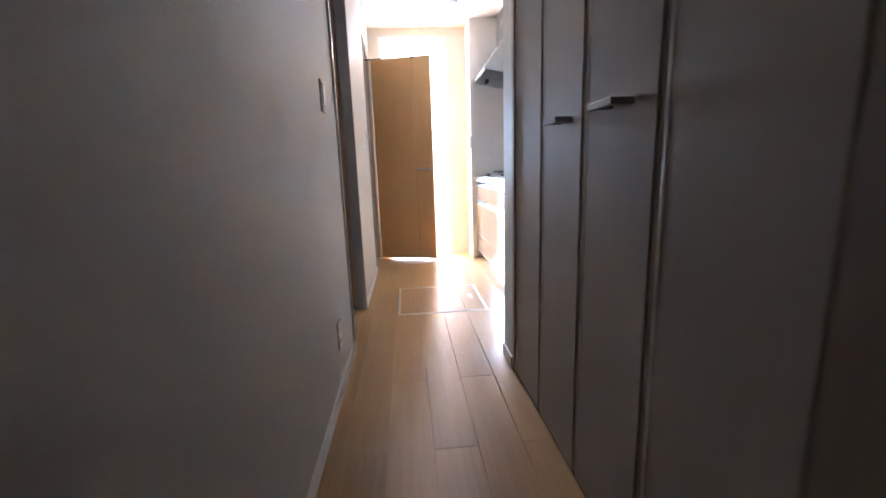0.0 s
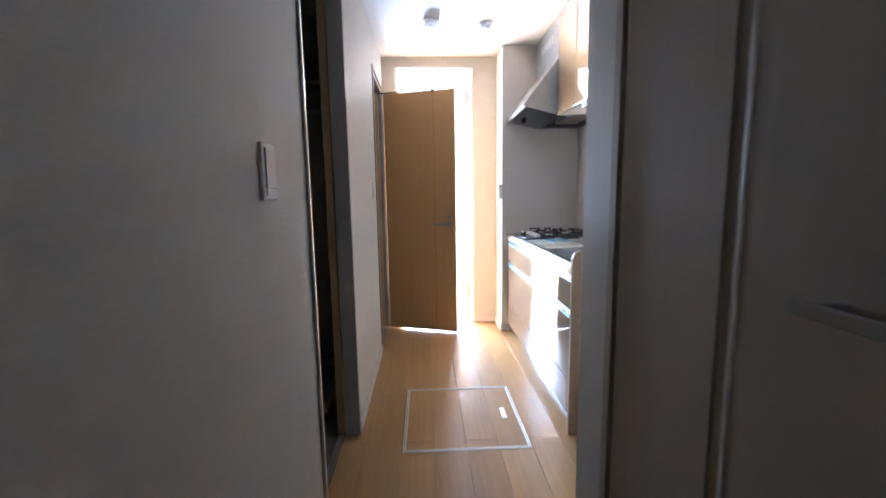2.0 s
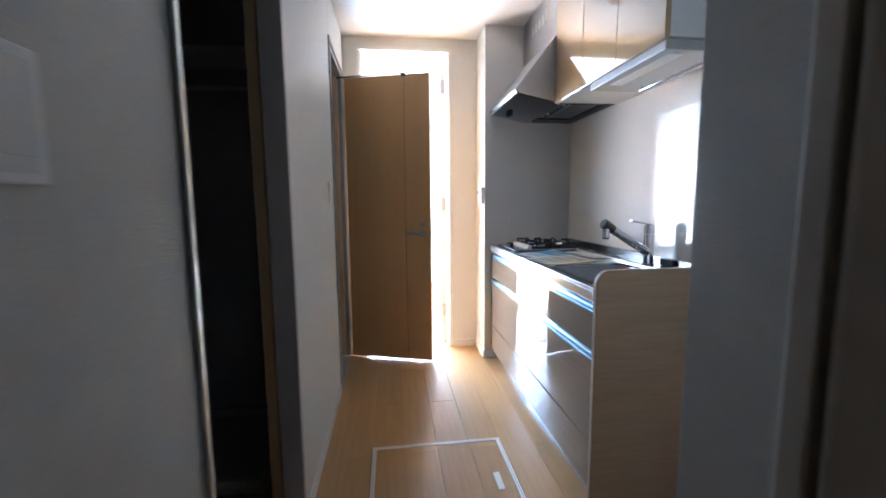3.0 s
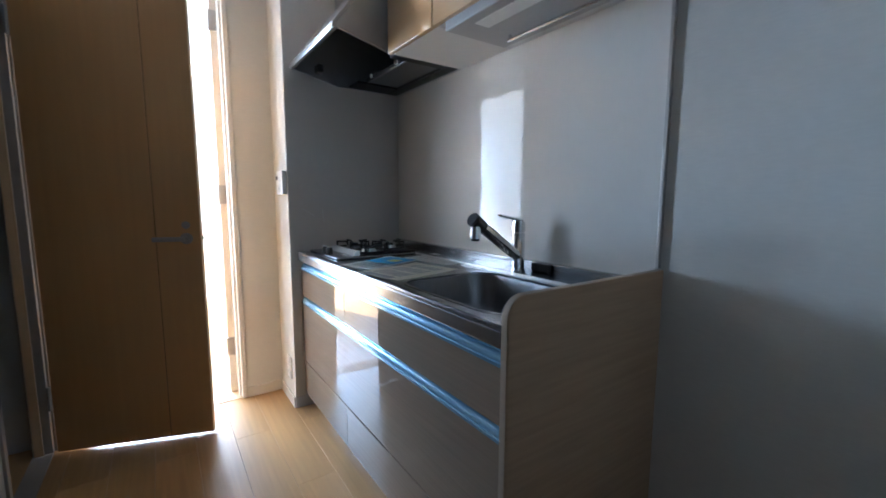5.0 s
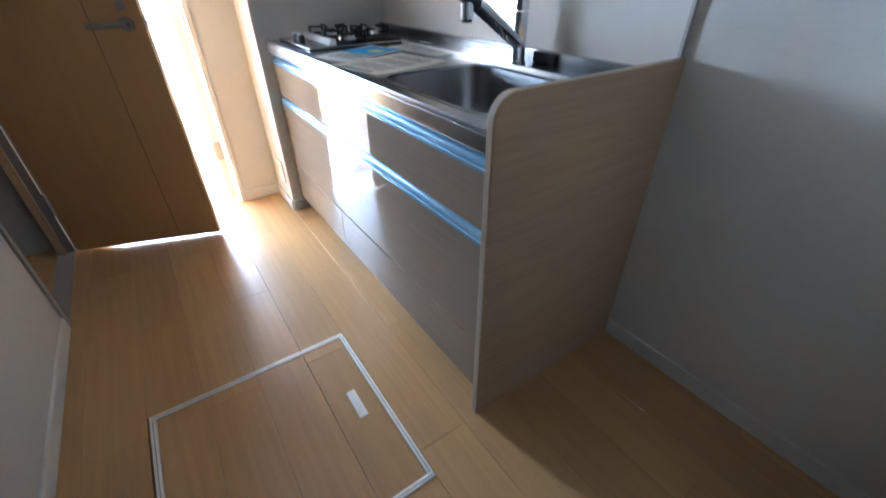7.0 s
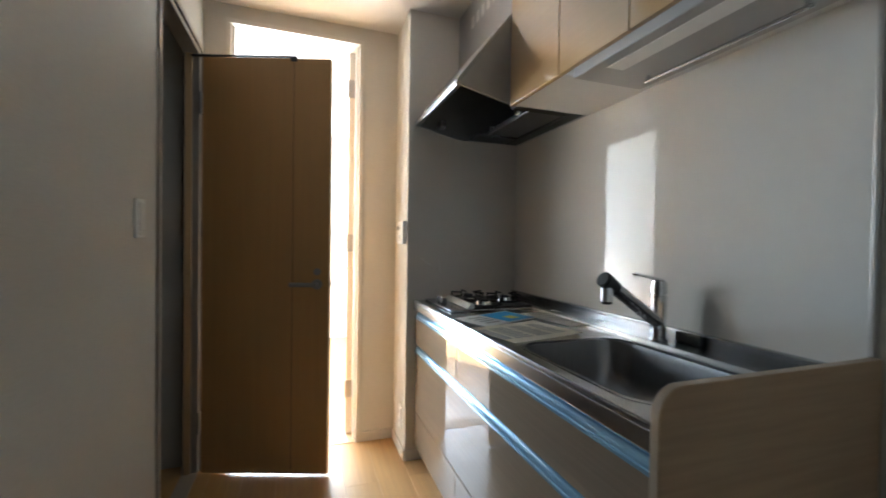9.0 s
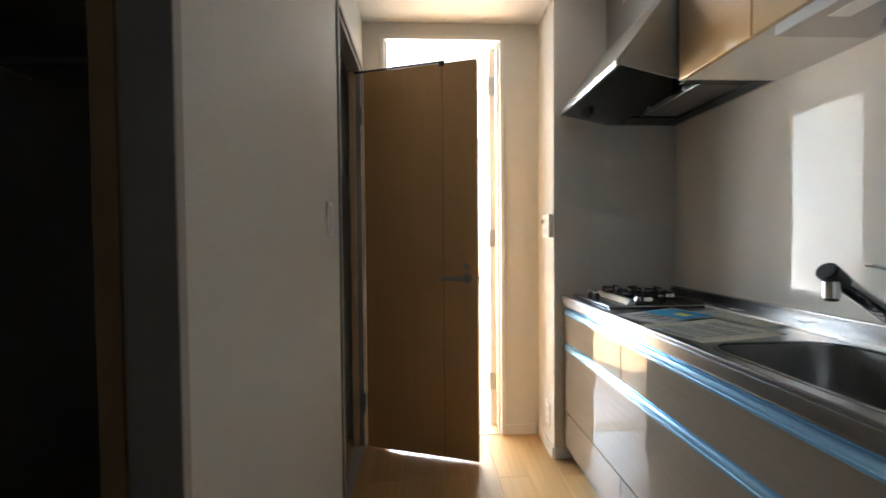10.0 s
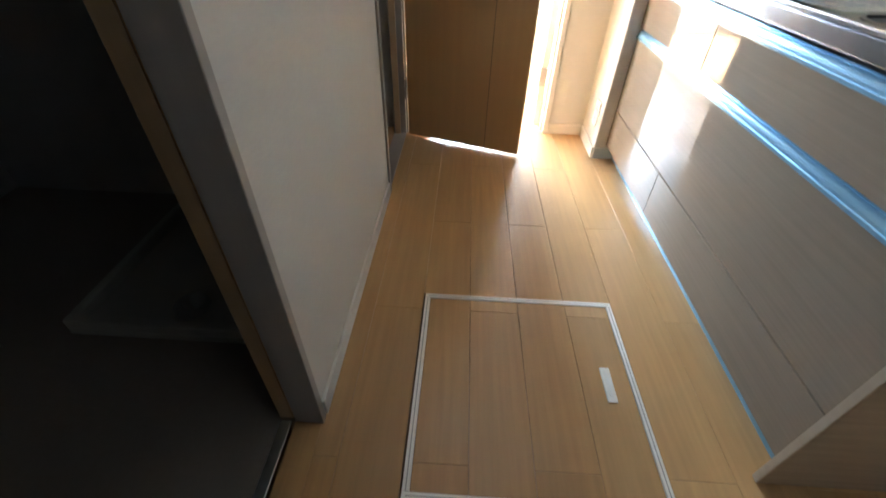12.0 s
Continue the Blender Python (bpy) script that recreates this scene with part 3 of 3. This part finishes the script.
sk = thing("sink", (0.88, 3.245, ZT), "deep stainless steel sink basin set in the worktop", "sink")
part("basin", basin(), M_SINK, sk, smooth=True)
part("drain", tube((0.94, 3.26, 0.6675), (0.94, 3.26, 0.672), 0.055, n=28, bevel=0.002), M_GREYPL, sk, "dark drain cover")
rim = bmesh.new()
ro, ri = rounded(SX0 - 0.008, SX1 + 0.008, SY0 - 0.008, SY1 + 0.008, SR + 0.008), rounded(SX0 + 0.001, SX1 - 0.001, SY0 + 0.001, SY1 - 0.001, SR)
va = [rim.verts.new((x, y, ZT + 0.0012)) for x, y in ro]
vb = [rim.verts.new((x, y, ZT + 0.0022)) for x, y in ri]
for i in range(len(va)):
    rim.faces.new((va[i], va[(i + 1) % len(va)], vb[(i + 1) % len(va)], vb[i]))
part("rim", rim, M_STEEL, sk, smooth=True)

# ---- faucet ----
FXB, FYB = 1.145, 3.398
fa = thing("faucet", (FXB, FYB, ZT), "chrome single-lever kitchen faucet with a dark pull-out spray head", "faucet")
part("base_ring", tube((FXB, FYB, ZT + 0.0075), (FXB, FYB, ZT + 0.016), 0.029, n=28, bevel=0.002), M_CHROME, fa)
part("body", tube((FXB, FYB, ZT + 0.016), (FXB, FYB, ZT + 0.150), 0.0235, n=28, bevel=0.002), M_CHROME, fa, smooth=False)
part("cartridge", tube((FXB, FYB, ZT + 0.153), (FXB, FYB, ZT + 0.195), 0.025, 0.023, n=28, bevel=0.004), M_CHROME, fa)
lv = bmesh.new()
own = box(-0.10, 0.012, -0.011, 0.011, 0, 0.009, 0.004, 3)
own.transform(pose(FXB, FYB, ZT + 0.193, 0, 12, 0))
part("lever", merge(lv, own), M_CHROME, fa)
S0, S1 = Vector((FXB, FYB, ZT + 0.060)), Vector((0.878, 3.340, 1.056))
part("spout", tube(S0, S0.lerp(S1, 0.80), 0.0195, n=24), M_CHROME, fa)
sp = part("spray_head", tube(S0.lerp(S1, 0.80), S1, 0.0205, 0.0235, n=24, bevel=0.005), M_RUBBER, fa, "dark rubber spray head grip")
tipd = Vector((-0.01, 0.0, -1)).normalized()
T0 = S0.lerp(S1, 0.93)
part("outlet", tube(T0 + tipd * 0.012, T0 + tipd * 0.055, 0.0165, 0.0175, n=20, bevel=0.002), M_CHROME, sp, "chrome outlet")
part("nozzle", tube(T0 + tipd * 0.0555, T0 + tipd * 0.063, 0.016, 0.014, n=20, bevel=0.002), M_RUBBER, sp, "black spray nozzle")
# dark block: a small object merged with the faucet's reflection and shadow
so = thing("upstand_dark_block", (1.184, 3.324, ZT), "small dark block on the rear ledge, an object merged with faucet reflection and shadow", "sponge holder")
part("tray", box(1.186, 1.2035, 3.285, 3.372, ZT + 0.0075, ZT + 0.041, 0.006, 3), M_RUBBER, so)

# ---- hob ----
HX0, HX1, HY0, HY1 = 0.690, 1.135, 4.065, 4.460
hb = thing("gas_hob", (0.93, 4.25, ZT), "two-burner built-in gas hob with black pan supports", "gas hob")
part("plate", box(HX0, HX1, HY0, HY1, ZT + 0.0005, ZT + 0.010, 0.004), M_STEEL, hb)
part("control_step", prism([(HX0 + 0.085, ZT + 0.011), (HX0 + 0.12, ZT + 0.011), (HX0 + 0.12, ZT + 0.032), (HX0 + 0.10, ZT + 0.032)], "y", HY0 + 0.02, HY1 - 0.06, 0.0015), M_ALU, hb)
part("drip_tray", box(HX0 + 0.125, HX1 - 0.03, HY0 + 0.02, HY1 - 0.02, ZT + 0.0105, ZT + 0.016, 0.002), M_BLACK, hb)
for y in (4.30, 4.36):
    kn = part("knob", tube((HX0 + 0.048, y, ZT + 0.0105), (HX0 + 0.048, y, ZT + 0.034), 0.017, 0.014, n=20, bevel=0.002), M_RUBBER, hb)
    part("knob_cap", tube((HX0 + 0.048, y, ZT + 0.0345), (HX0 + 0.048, y, ZT + 0.037), 0.012, n=20), M_ALU, kn)
for bx, by in ((0.890, 4.165), (0.895, 4.365), (1.050, 4.265)):
    bn = part("burner", tube((bx, by, ZT + 0.0165), (bx, by, ZT + 0.034), 0.042, 0.036, n=28, bevel=0.003), M_CHROME, hb)
    part("burner_cap", tube((bx, by, ZT + 0.0345), (bx, by, ZT + 0.042), 0.026, 0.022, n=24, bevel=0.002), M_BLACK, bn)
    ps = bmesh.new()
    for k in range(20):
        a, b = radians(18 * k), radians(18 * (k + 1))
        tube((bx + 0.086 * math.cos(a), by + 0.086 * math.sin(a), ZT + 0.020), (bx + 0.086 * math.cos(b), by + 0.086 * math.sin(b), ZT + 0.020), 0.0045, n=6, bm=ps)
    for k in range(5):
        a = radians(72 * k + 20)
        ca, sa = math.cos(a), math.sin(a)
        tube((bx + 0.086 * ca, by + 0.086 * sa, ZT + 0.020), (bx + 0.086 * ca, by + 0.086 * sa, ZT + 0.052), 0.0045, n=6, bm=ps)
        tube((bx + 0.090 * ca, by + 0.090 * sa, ZT + 0.052), (bx + 0.035 * ca, by + 0.035 * sa, ZT + 0.050), 0.0045, n=6, bm=ps)
    part("pan_support", ps, M_BLACK, hb)

# ---- leaflets on the worktop ----


def leaflet(cx, cy, lx, ly, rot, z, material, label):
    L = thing("leaflet", (cx, cy, z), label, "leaflet", group="leaflets on the worktop", turn=pose(0, 0, 0, 0, 0, rot))
    bm = bmesh.new()
    n = 10
    grid = [[bm.verts.new((lx * (i / n - 0.5), ly * (j / n - 0.5), 0.0012 + 0.004 * (i / n) ** 4 + 0.0025 * abs(j / n - 0.5) ** 2 * 4)) for j in range(n + 1)] for i in range(n + 1)]
    fs = [bm.faces.new((grid[i][j], grid[i + 1][j], grid[i + 1][j + 1], grid[i][j + 1])) for i in range(n) for j in range(n)]
    bmesh.ops.solidify(bm, geom=fs, thickness=0.0008)
    part("sheet", bm, material, L, local=True)
    return L


def print_bar(L, x0, x1, y0, y1, material, lift=0.0060):
    part("print_block", box(x0, x1, y0, y1, lift, lift + 0.0004), material, L, local=True)


l1 = leaflet(0.810, 3.640, 0.300, 0.245, 11, ZT + 0.001, M_PAPERC, "cream printed leaflet lying on the steel worktop")
print_bar(l1, -0.15, -0.118, -0.075, 0.075, M_INK, 0.0044)
for i in range(9):
    for u0, u1 in ((-0.105, -0.03), (-0.018, 0.052), (0.064, 0.118)):
        print_bar(l1, u0, u1 - 0.006 * (i % 3), -0.074 + 0.0175 * i, -0.066 + 0.0175 * i, M_INK, 0.0050 if u1 > 0.1 else 0.0044)
l2 = leaflet(0.820, 3.880, 0.300, 0.190, 20, ZT + 0.001, M_PAPERW, "blue and white printed leaflet beside the hob")
print_bar(l2, -0.02, 0.135, -0.08, 0.08, M_BLUE)
print_bar(l2, 0.03, 0.08, -0.05, 0.00, M_YELLOW, 0.0068)
for i in range(4):
    print_bar(l2, -0.115, -0.04, -0.06 + 0.033 * i, -0.046 + 0.033 * i, M_INK, 0.0048)
l3 = leaflet(1.082, 3.825, 0.185, 0.300, 8, ZT + 0.001, M_PAPERW, "white line-drawn instruction sheet on the worktop")
for i in range(6):
    print_bar(l3, -0.045, 0.04 - 0.02 * (i % 2), -0.11 + 0.04 * i, -0.105 + 0.04 * i, M_INK, 0.0050)

# ---- range hood ----
HF, HY_A, HY_B, HZ = 0.629, 3.870, YK - 0.006, 1.745
rh = thing("range_hood", (0.93, 4.17, HZ), "slanted stainless range hood with a dark inside and filter plate", "range hood")
XT, ZS = 0.86, 2.075
XB = XR - 0.0125
sh = bmesh.new()
HZB = 1.705
LIP, KX, KZ = 1.755, 0.872, 1.704
prof = [(HF, LIP), (HF, LIP + 0.022), (XT, ZS), (XB, ZS), (XB, HZB), (XB - 0.012, HZB), (XB - 0.012, ZS - 0.012), (XT + 0.006, ZS - 0.012), (HF + 0.012, LIP + 0.020), (HF + 0.012, LIP)]
part("canopy", prism(prof, "y", HY_A, HY_B), M_HOOD, rh)
side = [(HF + 0.013, LIP + 0.001), (HF + 0.013, LIP + 0.019), (XT + 0.006, ZS - 0.0125), (XB - 0.0125, ZS - 0.0125), (XB - 0.0125, HZB + 0.001), (KX, KZ)]
part("side_plate", prism(side, "y", HY_A, HY_A + 0.004), M_HOOD, rh)
part("side_plate", prism(side, "y", HY_B - 0.004, HY_B), M_HOOD, rh)
part("front_lip", box(HF - 0.004, HF + 0.0005, HY_A, HY_B, LIP - 0.003, LIP + 0.022, 0.002), M_STEEL, rh, "bright steel front lip")
inner = [(HF + 0.02, LIP + 0.006), (XT + 0.02, ZS - 0.02), (XB - 0.02, ZS - 0.02), (XB - 0.02, HZ + 0.05), (XB - 0.022, HZ + 0.05), (XB - 0.022, ZS - 0.022), (XT + 0.021, ZS - 0.022), (HF + 0.024, LIP + 0.006)]
part("inner_lining", prism(inner, "y", HY_A + 0.005, HY_B - 0.005), M_DARK, rh, "dark painted inside")
part("filter_plate", prism([(0.985, 1.716), (XB - 0.075, HZB + 0.010), (XB - 0.075, HZB + 0.020), (0.985, 1.726)], "y", HY_A + 0.06, HY_B - 0.13, 0.001), M_FILTER, rh, "grey filter plate")
part("filter_edge", box(0.972, 0.9845, HY_A + 0.06, HY_B - 0.13, 1.711, 1.731, 0.002), M_STEEL, rh)
fr = bmesh.new()
box(XB - 0.070, XB - 0.0125, HY_A + 0.005, HY_B - 0.005, HZB, HZB + 0.014, 0.002, bm=fr)
box(KX + 0.02, XB - 0.0705, HY_A + 0.005, HY_A + 0.055, HZB + 0.002, HZB + 0.014, 0.002, bm=fr)
box(0.93, XB - 0.0705, HY_B - 0.125, HY_B - 0.005, HZB + 0.002, HZB + 0.014, 0.002, bm=fr)
part("rear_frame", fr, M_DARK, rh)
part("lamp_box", box(0.745, 0.775, HY_B - 0.065, HY_B - 0.006, 1.745, 1.785, 0.006), M_RUBBER, rh)
for y in (HY_A + 0.14, HY_B - 0.21):
    part("clip", box(0.964, 0.9715, y - 0.010, y + 0.010, 1.718, 1.734, 0.002), M_ALU, rh)
dc = part("duct_cover", box(XT + 0.004, XB, HY_A + 0.002, HY_B, ZS + 0.0005, ZC - 0.002, 0.002), M_HOOD, rh)
for i in range(5):
    part("vent_slot", box(XT + 0.0015, XT + 0.0045, HY_A + 0.16 + 0.06 * i, HY_A + 0.19 + 0.06 * i, ZC - 0.14, ZC - 0.09), M_CARC, dc)

# ---- upper cabinets ----
UX, UZ, UZ1 = 0.850, 1.700, 2.335
UB = XR - 0.0125


def upper_unit(y0, y1, doors, label):
    u = thing("kitchen_wall_cabinet", (1.05, (y0 + y1) / 2, UZ), label, "kitchen cabinet", group="kitchen wall cabinets")
    part("carcass", box(UX + 0.021, UB, y0 + 0.001, y1 - 0.001, UZ + 0.002, UZ1, 0.001), M_CARC, u)
    for a, b in doors:
        part("cabinet_door", box(UX, UX + 0.0195, a + 0.0015, b - 0.0015, UZ - 0.004, UZ1 - 0.003, 0.0015), M_UPPER, u)
    return u


upper_unit(3.535, 3.862, [(3.535, 3.862)], "glossy wood-grain wall cabinet beside the range hood")
u2 = upper_unit(2.925, 3.534, [(3.232, 3.534), (2.925, 3.2315)], "glossy two-door wall cabinet with a lamp strip below")
structure("wall_filler", box(UX + 0.02, UB, 2.925, 3.866, UZ1 + 0.001, ZC - 0.001), M_CARC, "white filler strip over the wall cabinets", "filler")
# lamp unit and towel rod under the near cabinet
ul = thing("under_cabinet_lamp", (1.02, 3.2, UZ), "grey strip lamp with a white label under the wall cabinet", "lamp")
part("housing", box(0.866, 1.128, 2.94, 3.478, UZ - 0.034, UZ + 0.0015, 0.004), M_LAMPH, ul)
part("label_plate", box(0.905, 0.962, 2.98, 3.372, UZ - 0.0355, UZ - 0.0342), M_PAPERW, ul, "pale printed label")
rd = part("towel_rod", tube((1.060, 2.95, UZ - 0.050), (1.060, 3.385, UZ - 0.050), 0.005, n=12), M_CHROME, ul, "thin chrome rod")
for y in (2.96, 3.375):
    part("rod_bracket", box(1.055, 1.065, y - 0.004, y + 0.004, UZ - 0.054, UZ - 0.0345, 0.001), M_CHROME, rd)

# ---- switches, sockets, controls ----


def wall_plate(name, x, yc, zc, wy, hz, face, label, category, rocker=True, thick=0.009):
    s = thing(name, (x, yc, zc), label, category)
    t = thick * face
    part("plate", box(x + 0.0002 * face, x + t, yc - wy / 2, yc + wy / 2, zc - hz / 2, zc + hz / 2, 0.003, 3), M_PLATE, s)
    if rocker:
        part("rocker", box(x + t, x + t + 0.004 * face, yc - wy * 0.34, yc + wy * 0.34, zc - hz * 0.30, zc + hz * 0.41, 0.0015), M_PLAST, s)
        part("name_strip", box(x + t, x + t + 0.002 * face, yc - wy * 0.33, yc + wy * 0.33, zc - hz * 0.42, zc - hz * 0.31, 0.0005), M_PLAST, s)
    else:
        for k in (-1, 1):
            oz = part("outlet_face", box(x + t, x + t + 0.002 * face, yc - wy * 0.28, yc + wy * 0.28, zc + k * hz * 0.22 - 0.017, zc + k * hz * 0.22 + 0.017, 0.0008), M_PLAST, s)
            for dy in (-0.006, 0.006):
                part("slot", box(x + t + 0.0015 * face, x + t + 0.0023 * face, yc + dy - 0.001, yc + dy + 0.001, zc + k * hz * 0.22 - 0.005, zc + k * hz * 0.22 + 0.005), M_RUBBER, oz)
    return s


wall_plate("light_switch", XL, 1.988, 1.237, 0.078, 0.122, 1, "white rocker light switch on the hall wall", "light switch")
wall_plate("wall_socket", XL, 1.910, 0.258, 0.07, 0.118, 1, "white double wall socket low on the hall wall", "wall socket", False)
wall_plate("light_switch", XL, 3.880, 1.210, 0.07, 0.12, 1, "white rocker switch on the cream wall", "light switch")
rc = wall_plate("heater_control", XP, 4.552, 1.20, 0.12, 0.12, -1, "white water heater control panel on the wall end", "control panel", False, 0.022)
part("display", box(XP - 0.0248, XP - 0.0222, 4.575, 4.612, 1.215, 1.235), M_RUBBER, rc, "dark display")
wall_plate("wall_socket", XP, 4.565, 0.205, 0.07, 0.12, -1, "white wall socket low on the wall end", "wall socket", False)

# ---- ceiling fittings ----
cf = thing("ceiling_lamp", (0.016, 4.02, ZC), "small round ceiling lamp with a frosted cover", "ceiling lamp")
part("base", tube((0.016, 4.02, ZC - 0.018), (0.016, 4.02, ZC - 0.0005), 0.055, n=32, bevel=0.003), M_PLASTT, cf)
part("cover", tube((0.016, 4.02, ZC - 0.055), (0.016, 4.02, ZC - 0.0185), 0.043, 0.05, n=32, bevel=0.008), M_LENS, cf)
sd = thing("smoke_alarm", (0.396, 4.06, ZC), "round white smoke alarm on the ceiling", "smoke alarm")
part("base", tube((0.396, 4.06, ZC - 0.014), (0.396, 4.06, ZC - 0.0005), 0.05, n=32, bevel=0.003), M_PLASTT, sd)
part("cap", tube((0.396, 4.06, ZC - 0.042), (0.396, 4.06, ZC - 0.0145), 0.030, 0.042, n=32, bevel=0.005), M_PLASTT, sd)

# ---- washroom: washing machine pan, shelf ----
PX0, PX1, PY0, PY1 = -1.22, -0.61, 3.20, 3.83
wp = thing("washer_pan", (-1.0, 3.55, 0), "grey-white plastic washing machine pan with a drain on the washroom floor", "washing machine pan")
part("tray", box(PX0, PX1, PY0, PY1, 0.0, 0.018, 0.003), M_PAN, wp)
for a in ((PX0, PX1, PY0, PY0 + 0.03), (PX0, PX1, PY1 - 0.03, PY1), (PX0, PX0 + 0.03, PY0 + 0.031, PY1 - 0.031), (PX1 - 0.03, PX1, PY0 + 0.031, PY1 - 0.031)):
    part("rim", box(a[0], a[1], a[2], a[3], 0.0185, 0.058, 0.006), M_PAN, wp)
dr = part("drain_trap", tube((-0.90, 3.31, 0.0185), (-0.90, 3.31, 0.040), 0.055, 0.05, n=24, bevel=0.003), M_GREYPL, wp)
part("elbow", tube((-0.90, 3.31, 0.0405), (-0.85, 3.29, 0.085), 0.022, n=16), M_GREYPL, dr)
ws = thing("wall_shelf", (-1.0, 3.88, 1.86), "white shelf board high on the washroom wall", "shelf")
part("board", box(-1.45, -0.55, 3.68, 3.959, 1.86, 1.88, 0.002), M_PLAST, ws)
part("rod", tube((-1.45, 3.80, 1.72), (-0.55, 3.80, 1.72), 0.012), M_ALU, ws)
for x in (-1.44, -0.56):
    part("bracket", box(x - 0.006, x + 0.006, 3.79, 3.959, 1.71, 1.8595, 0.001), M_ALU, ws)

# ---- floor hatch ----
HA, HB, HC, HD = -0.180, 0.430, 2.819, 3.443
fh = thing("floor_hatch", (0.125, 3.13, 0), "underfloor storage hatch with pale metal frame set in the planks", "floor hatch")
fw = 0.017
for a in ((HA, HB, HC, HC + fw), (HA, HB, HD - fw, HD), (HA, HA + fw, HC + fw + 0.0005, HD - fw - 0.0005), (HB - fw, HB, HC + fw + 0.0005, HD - fw - 0.0005)):
    e = part("frame_strip", box(a[0], a[1], a[2], a[3], -0.011, 0.0025, 0.0012), M_HATCH, fh)
    lx = (a[0] + a[1]) / 2, (a[2] + a[3]) / 2
    if a[1] - a[0] > 0.1:
        part("seam", box(a[0] + fw * 0.5, a[1] - fw * 0.5, lx[1] - 0.0012, lx[1] + 0.0012, 0.0026, 0.0030), M_GREYPL, e)
    else:
        part("seam", box(lx[0] - 0.0012, lx[0] + 0.0012, a[2], a[3], 0.0026, 0.0030), M_GREYPL, e)
hp = part("pull", box(0.337, 0.365, 3.085, 3.192, -0.002, 0.0022, 0.002), M_HATCH, fh, "recessed pale pull")
part("pull_slot", box(0.347, 0.354, 3.10, 3.178, 0.0023, 0.0027), M_PLAST, hp)

# ---- floor planks: rows along the hall, end joints staggered ----
PW, PL, PG = 0.1540, 0.955, 0.0009
plank_mesh = {}


def plank(parent, x0, x1, y0, y1):
    if x1 - x0 < 0.006 or y1 - y0 < 0.006:
        return
    key = (round(x1 - x0, 3), round(y1 - y0, 3))
    if key not in plank_mesh:
        bm = box(-key[0] / 2 + PG / 2, key[0] / 2 - PG / 2, -key[1] / 2 + PG / 2, key[1] / 2 - PG / 2, -0.0115, 0.0)
        top = [e for e in bm.edges if all(v.co.z > -0.001 for v in e.verts)]
        bmesh.ops.bevel(bm, geom=top, offset=0.0004, segments=1, affect="EDGES")
        me = bpy.data.meshes.new("plank")
        bm.to_mesh(me)
        bm.free()
        me.materials.append(M_PLANK)
        plank_mesh[key] = me
    ob = new("plank", plank_mesh[key])
    ob.parent = parent
    ob.location = ((x0 + x1) / 2, (y0 + y1) / 2, 0)


def lay(parent, xa, xb, ya, yb, holes=()):
    k0 = math.floor((xa + 0.185) / PW)
    k = k0
    while -0.185 + PW * k < xb - 0.001:
        rx0, rx1 = max(xa, -0.185 + PW * k), min(xb, -0.185 + PW * (k + 1))
        start = 1.945 if k % 2 == 0 else 1.945 + PL / 2
        j = math.floor((ya - start) / PL)
        while start + PL * j < yb - 0.001:
            a, b = max(ya, start + PL * j), min(yb, start + PL * (j + 1))
            pieces = [(rx0, rx1, a, b)]
            for hx0, hx1, hy0, hy1 in holes:
                cut = []
                for p0, p1, q0, q1 in pieces:
                    if p1 <= hx0 or p0 >= hx1 or q1 <= hy0 or q0 >= hy1:
                        cut.append((p0, p1, q0, q1))
                        continue
                    if q0 < hy0:
                        cut.append((p0, p1, q0, hy0))
                    if q1 > hy1:
                        cut.append((p0, p1, hy1, q1))
                    m0, m1 = max(q0, hy0), min(q1, hy1)
                    if p0 < hx0:
                        cut.append((p0, hx0, m0, m1))
                    if p1 > hx1:
                        cut.append((hx1, p1, m0, m1))
                pieces = cut
            for p in pieces:
                plank(parent, *p)
            j += 1
        k += 1


lay(base, XL, XR, Y0, YE, holes=((HA - 0.001, HB + 0.001, HC - 0.001, HD + 0.001), (XC + 0.06, XR, Y0, YC - 0.05)))
lay(fh, HA + fw + 0.001, HB - fw - 0.001, HC + fw + 0.001, HD - fw - 0.001)
for ob in fh.children:
    if ob.name.startswith("plank"):
        ob.location = ob.location - Vector((0.125, 3.13, 0))
lay(living_floor, WX0, WX1, YE2, WY)
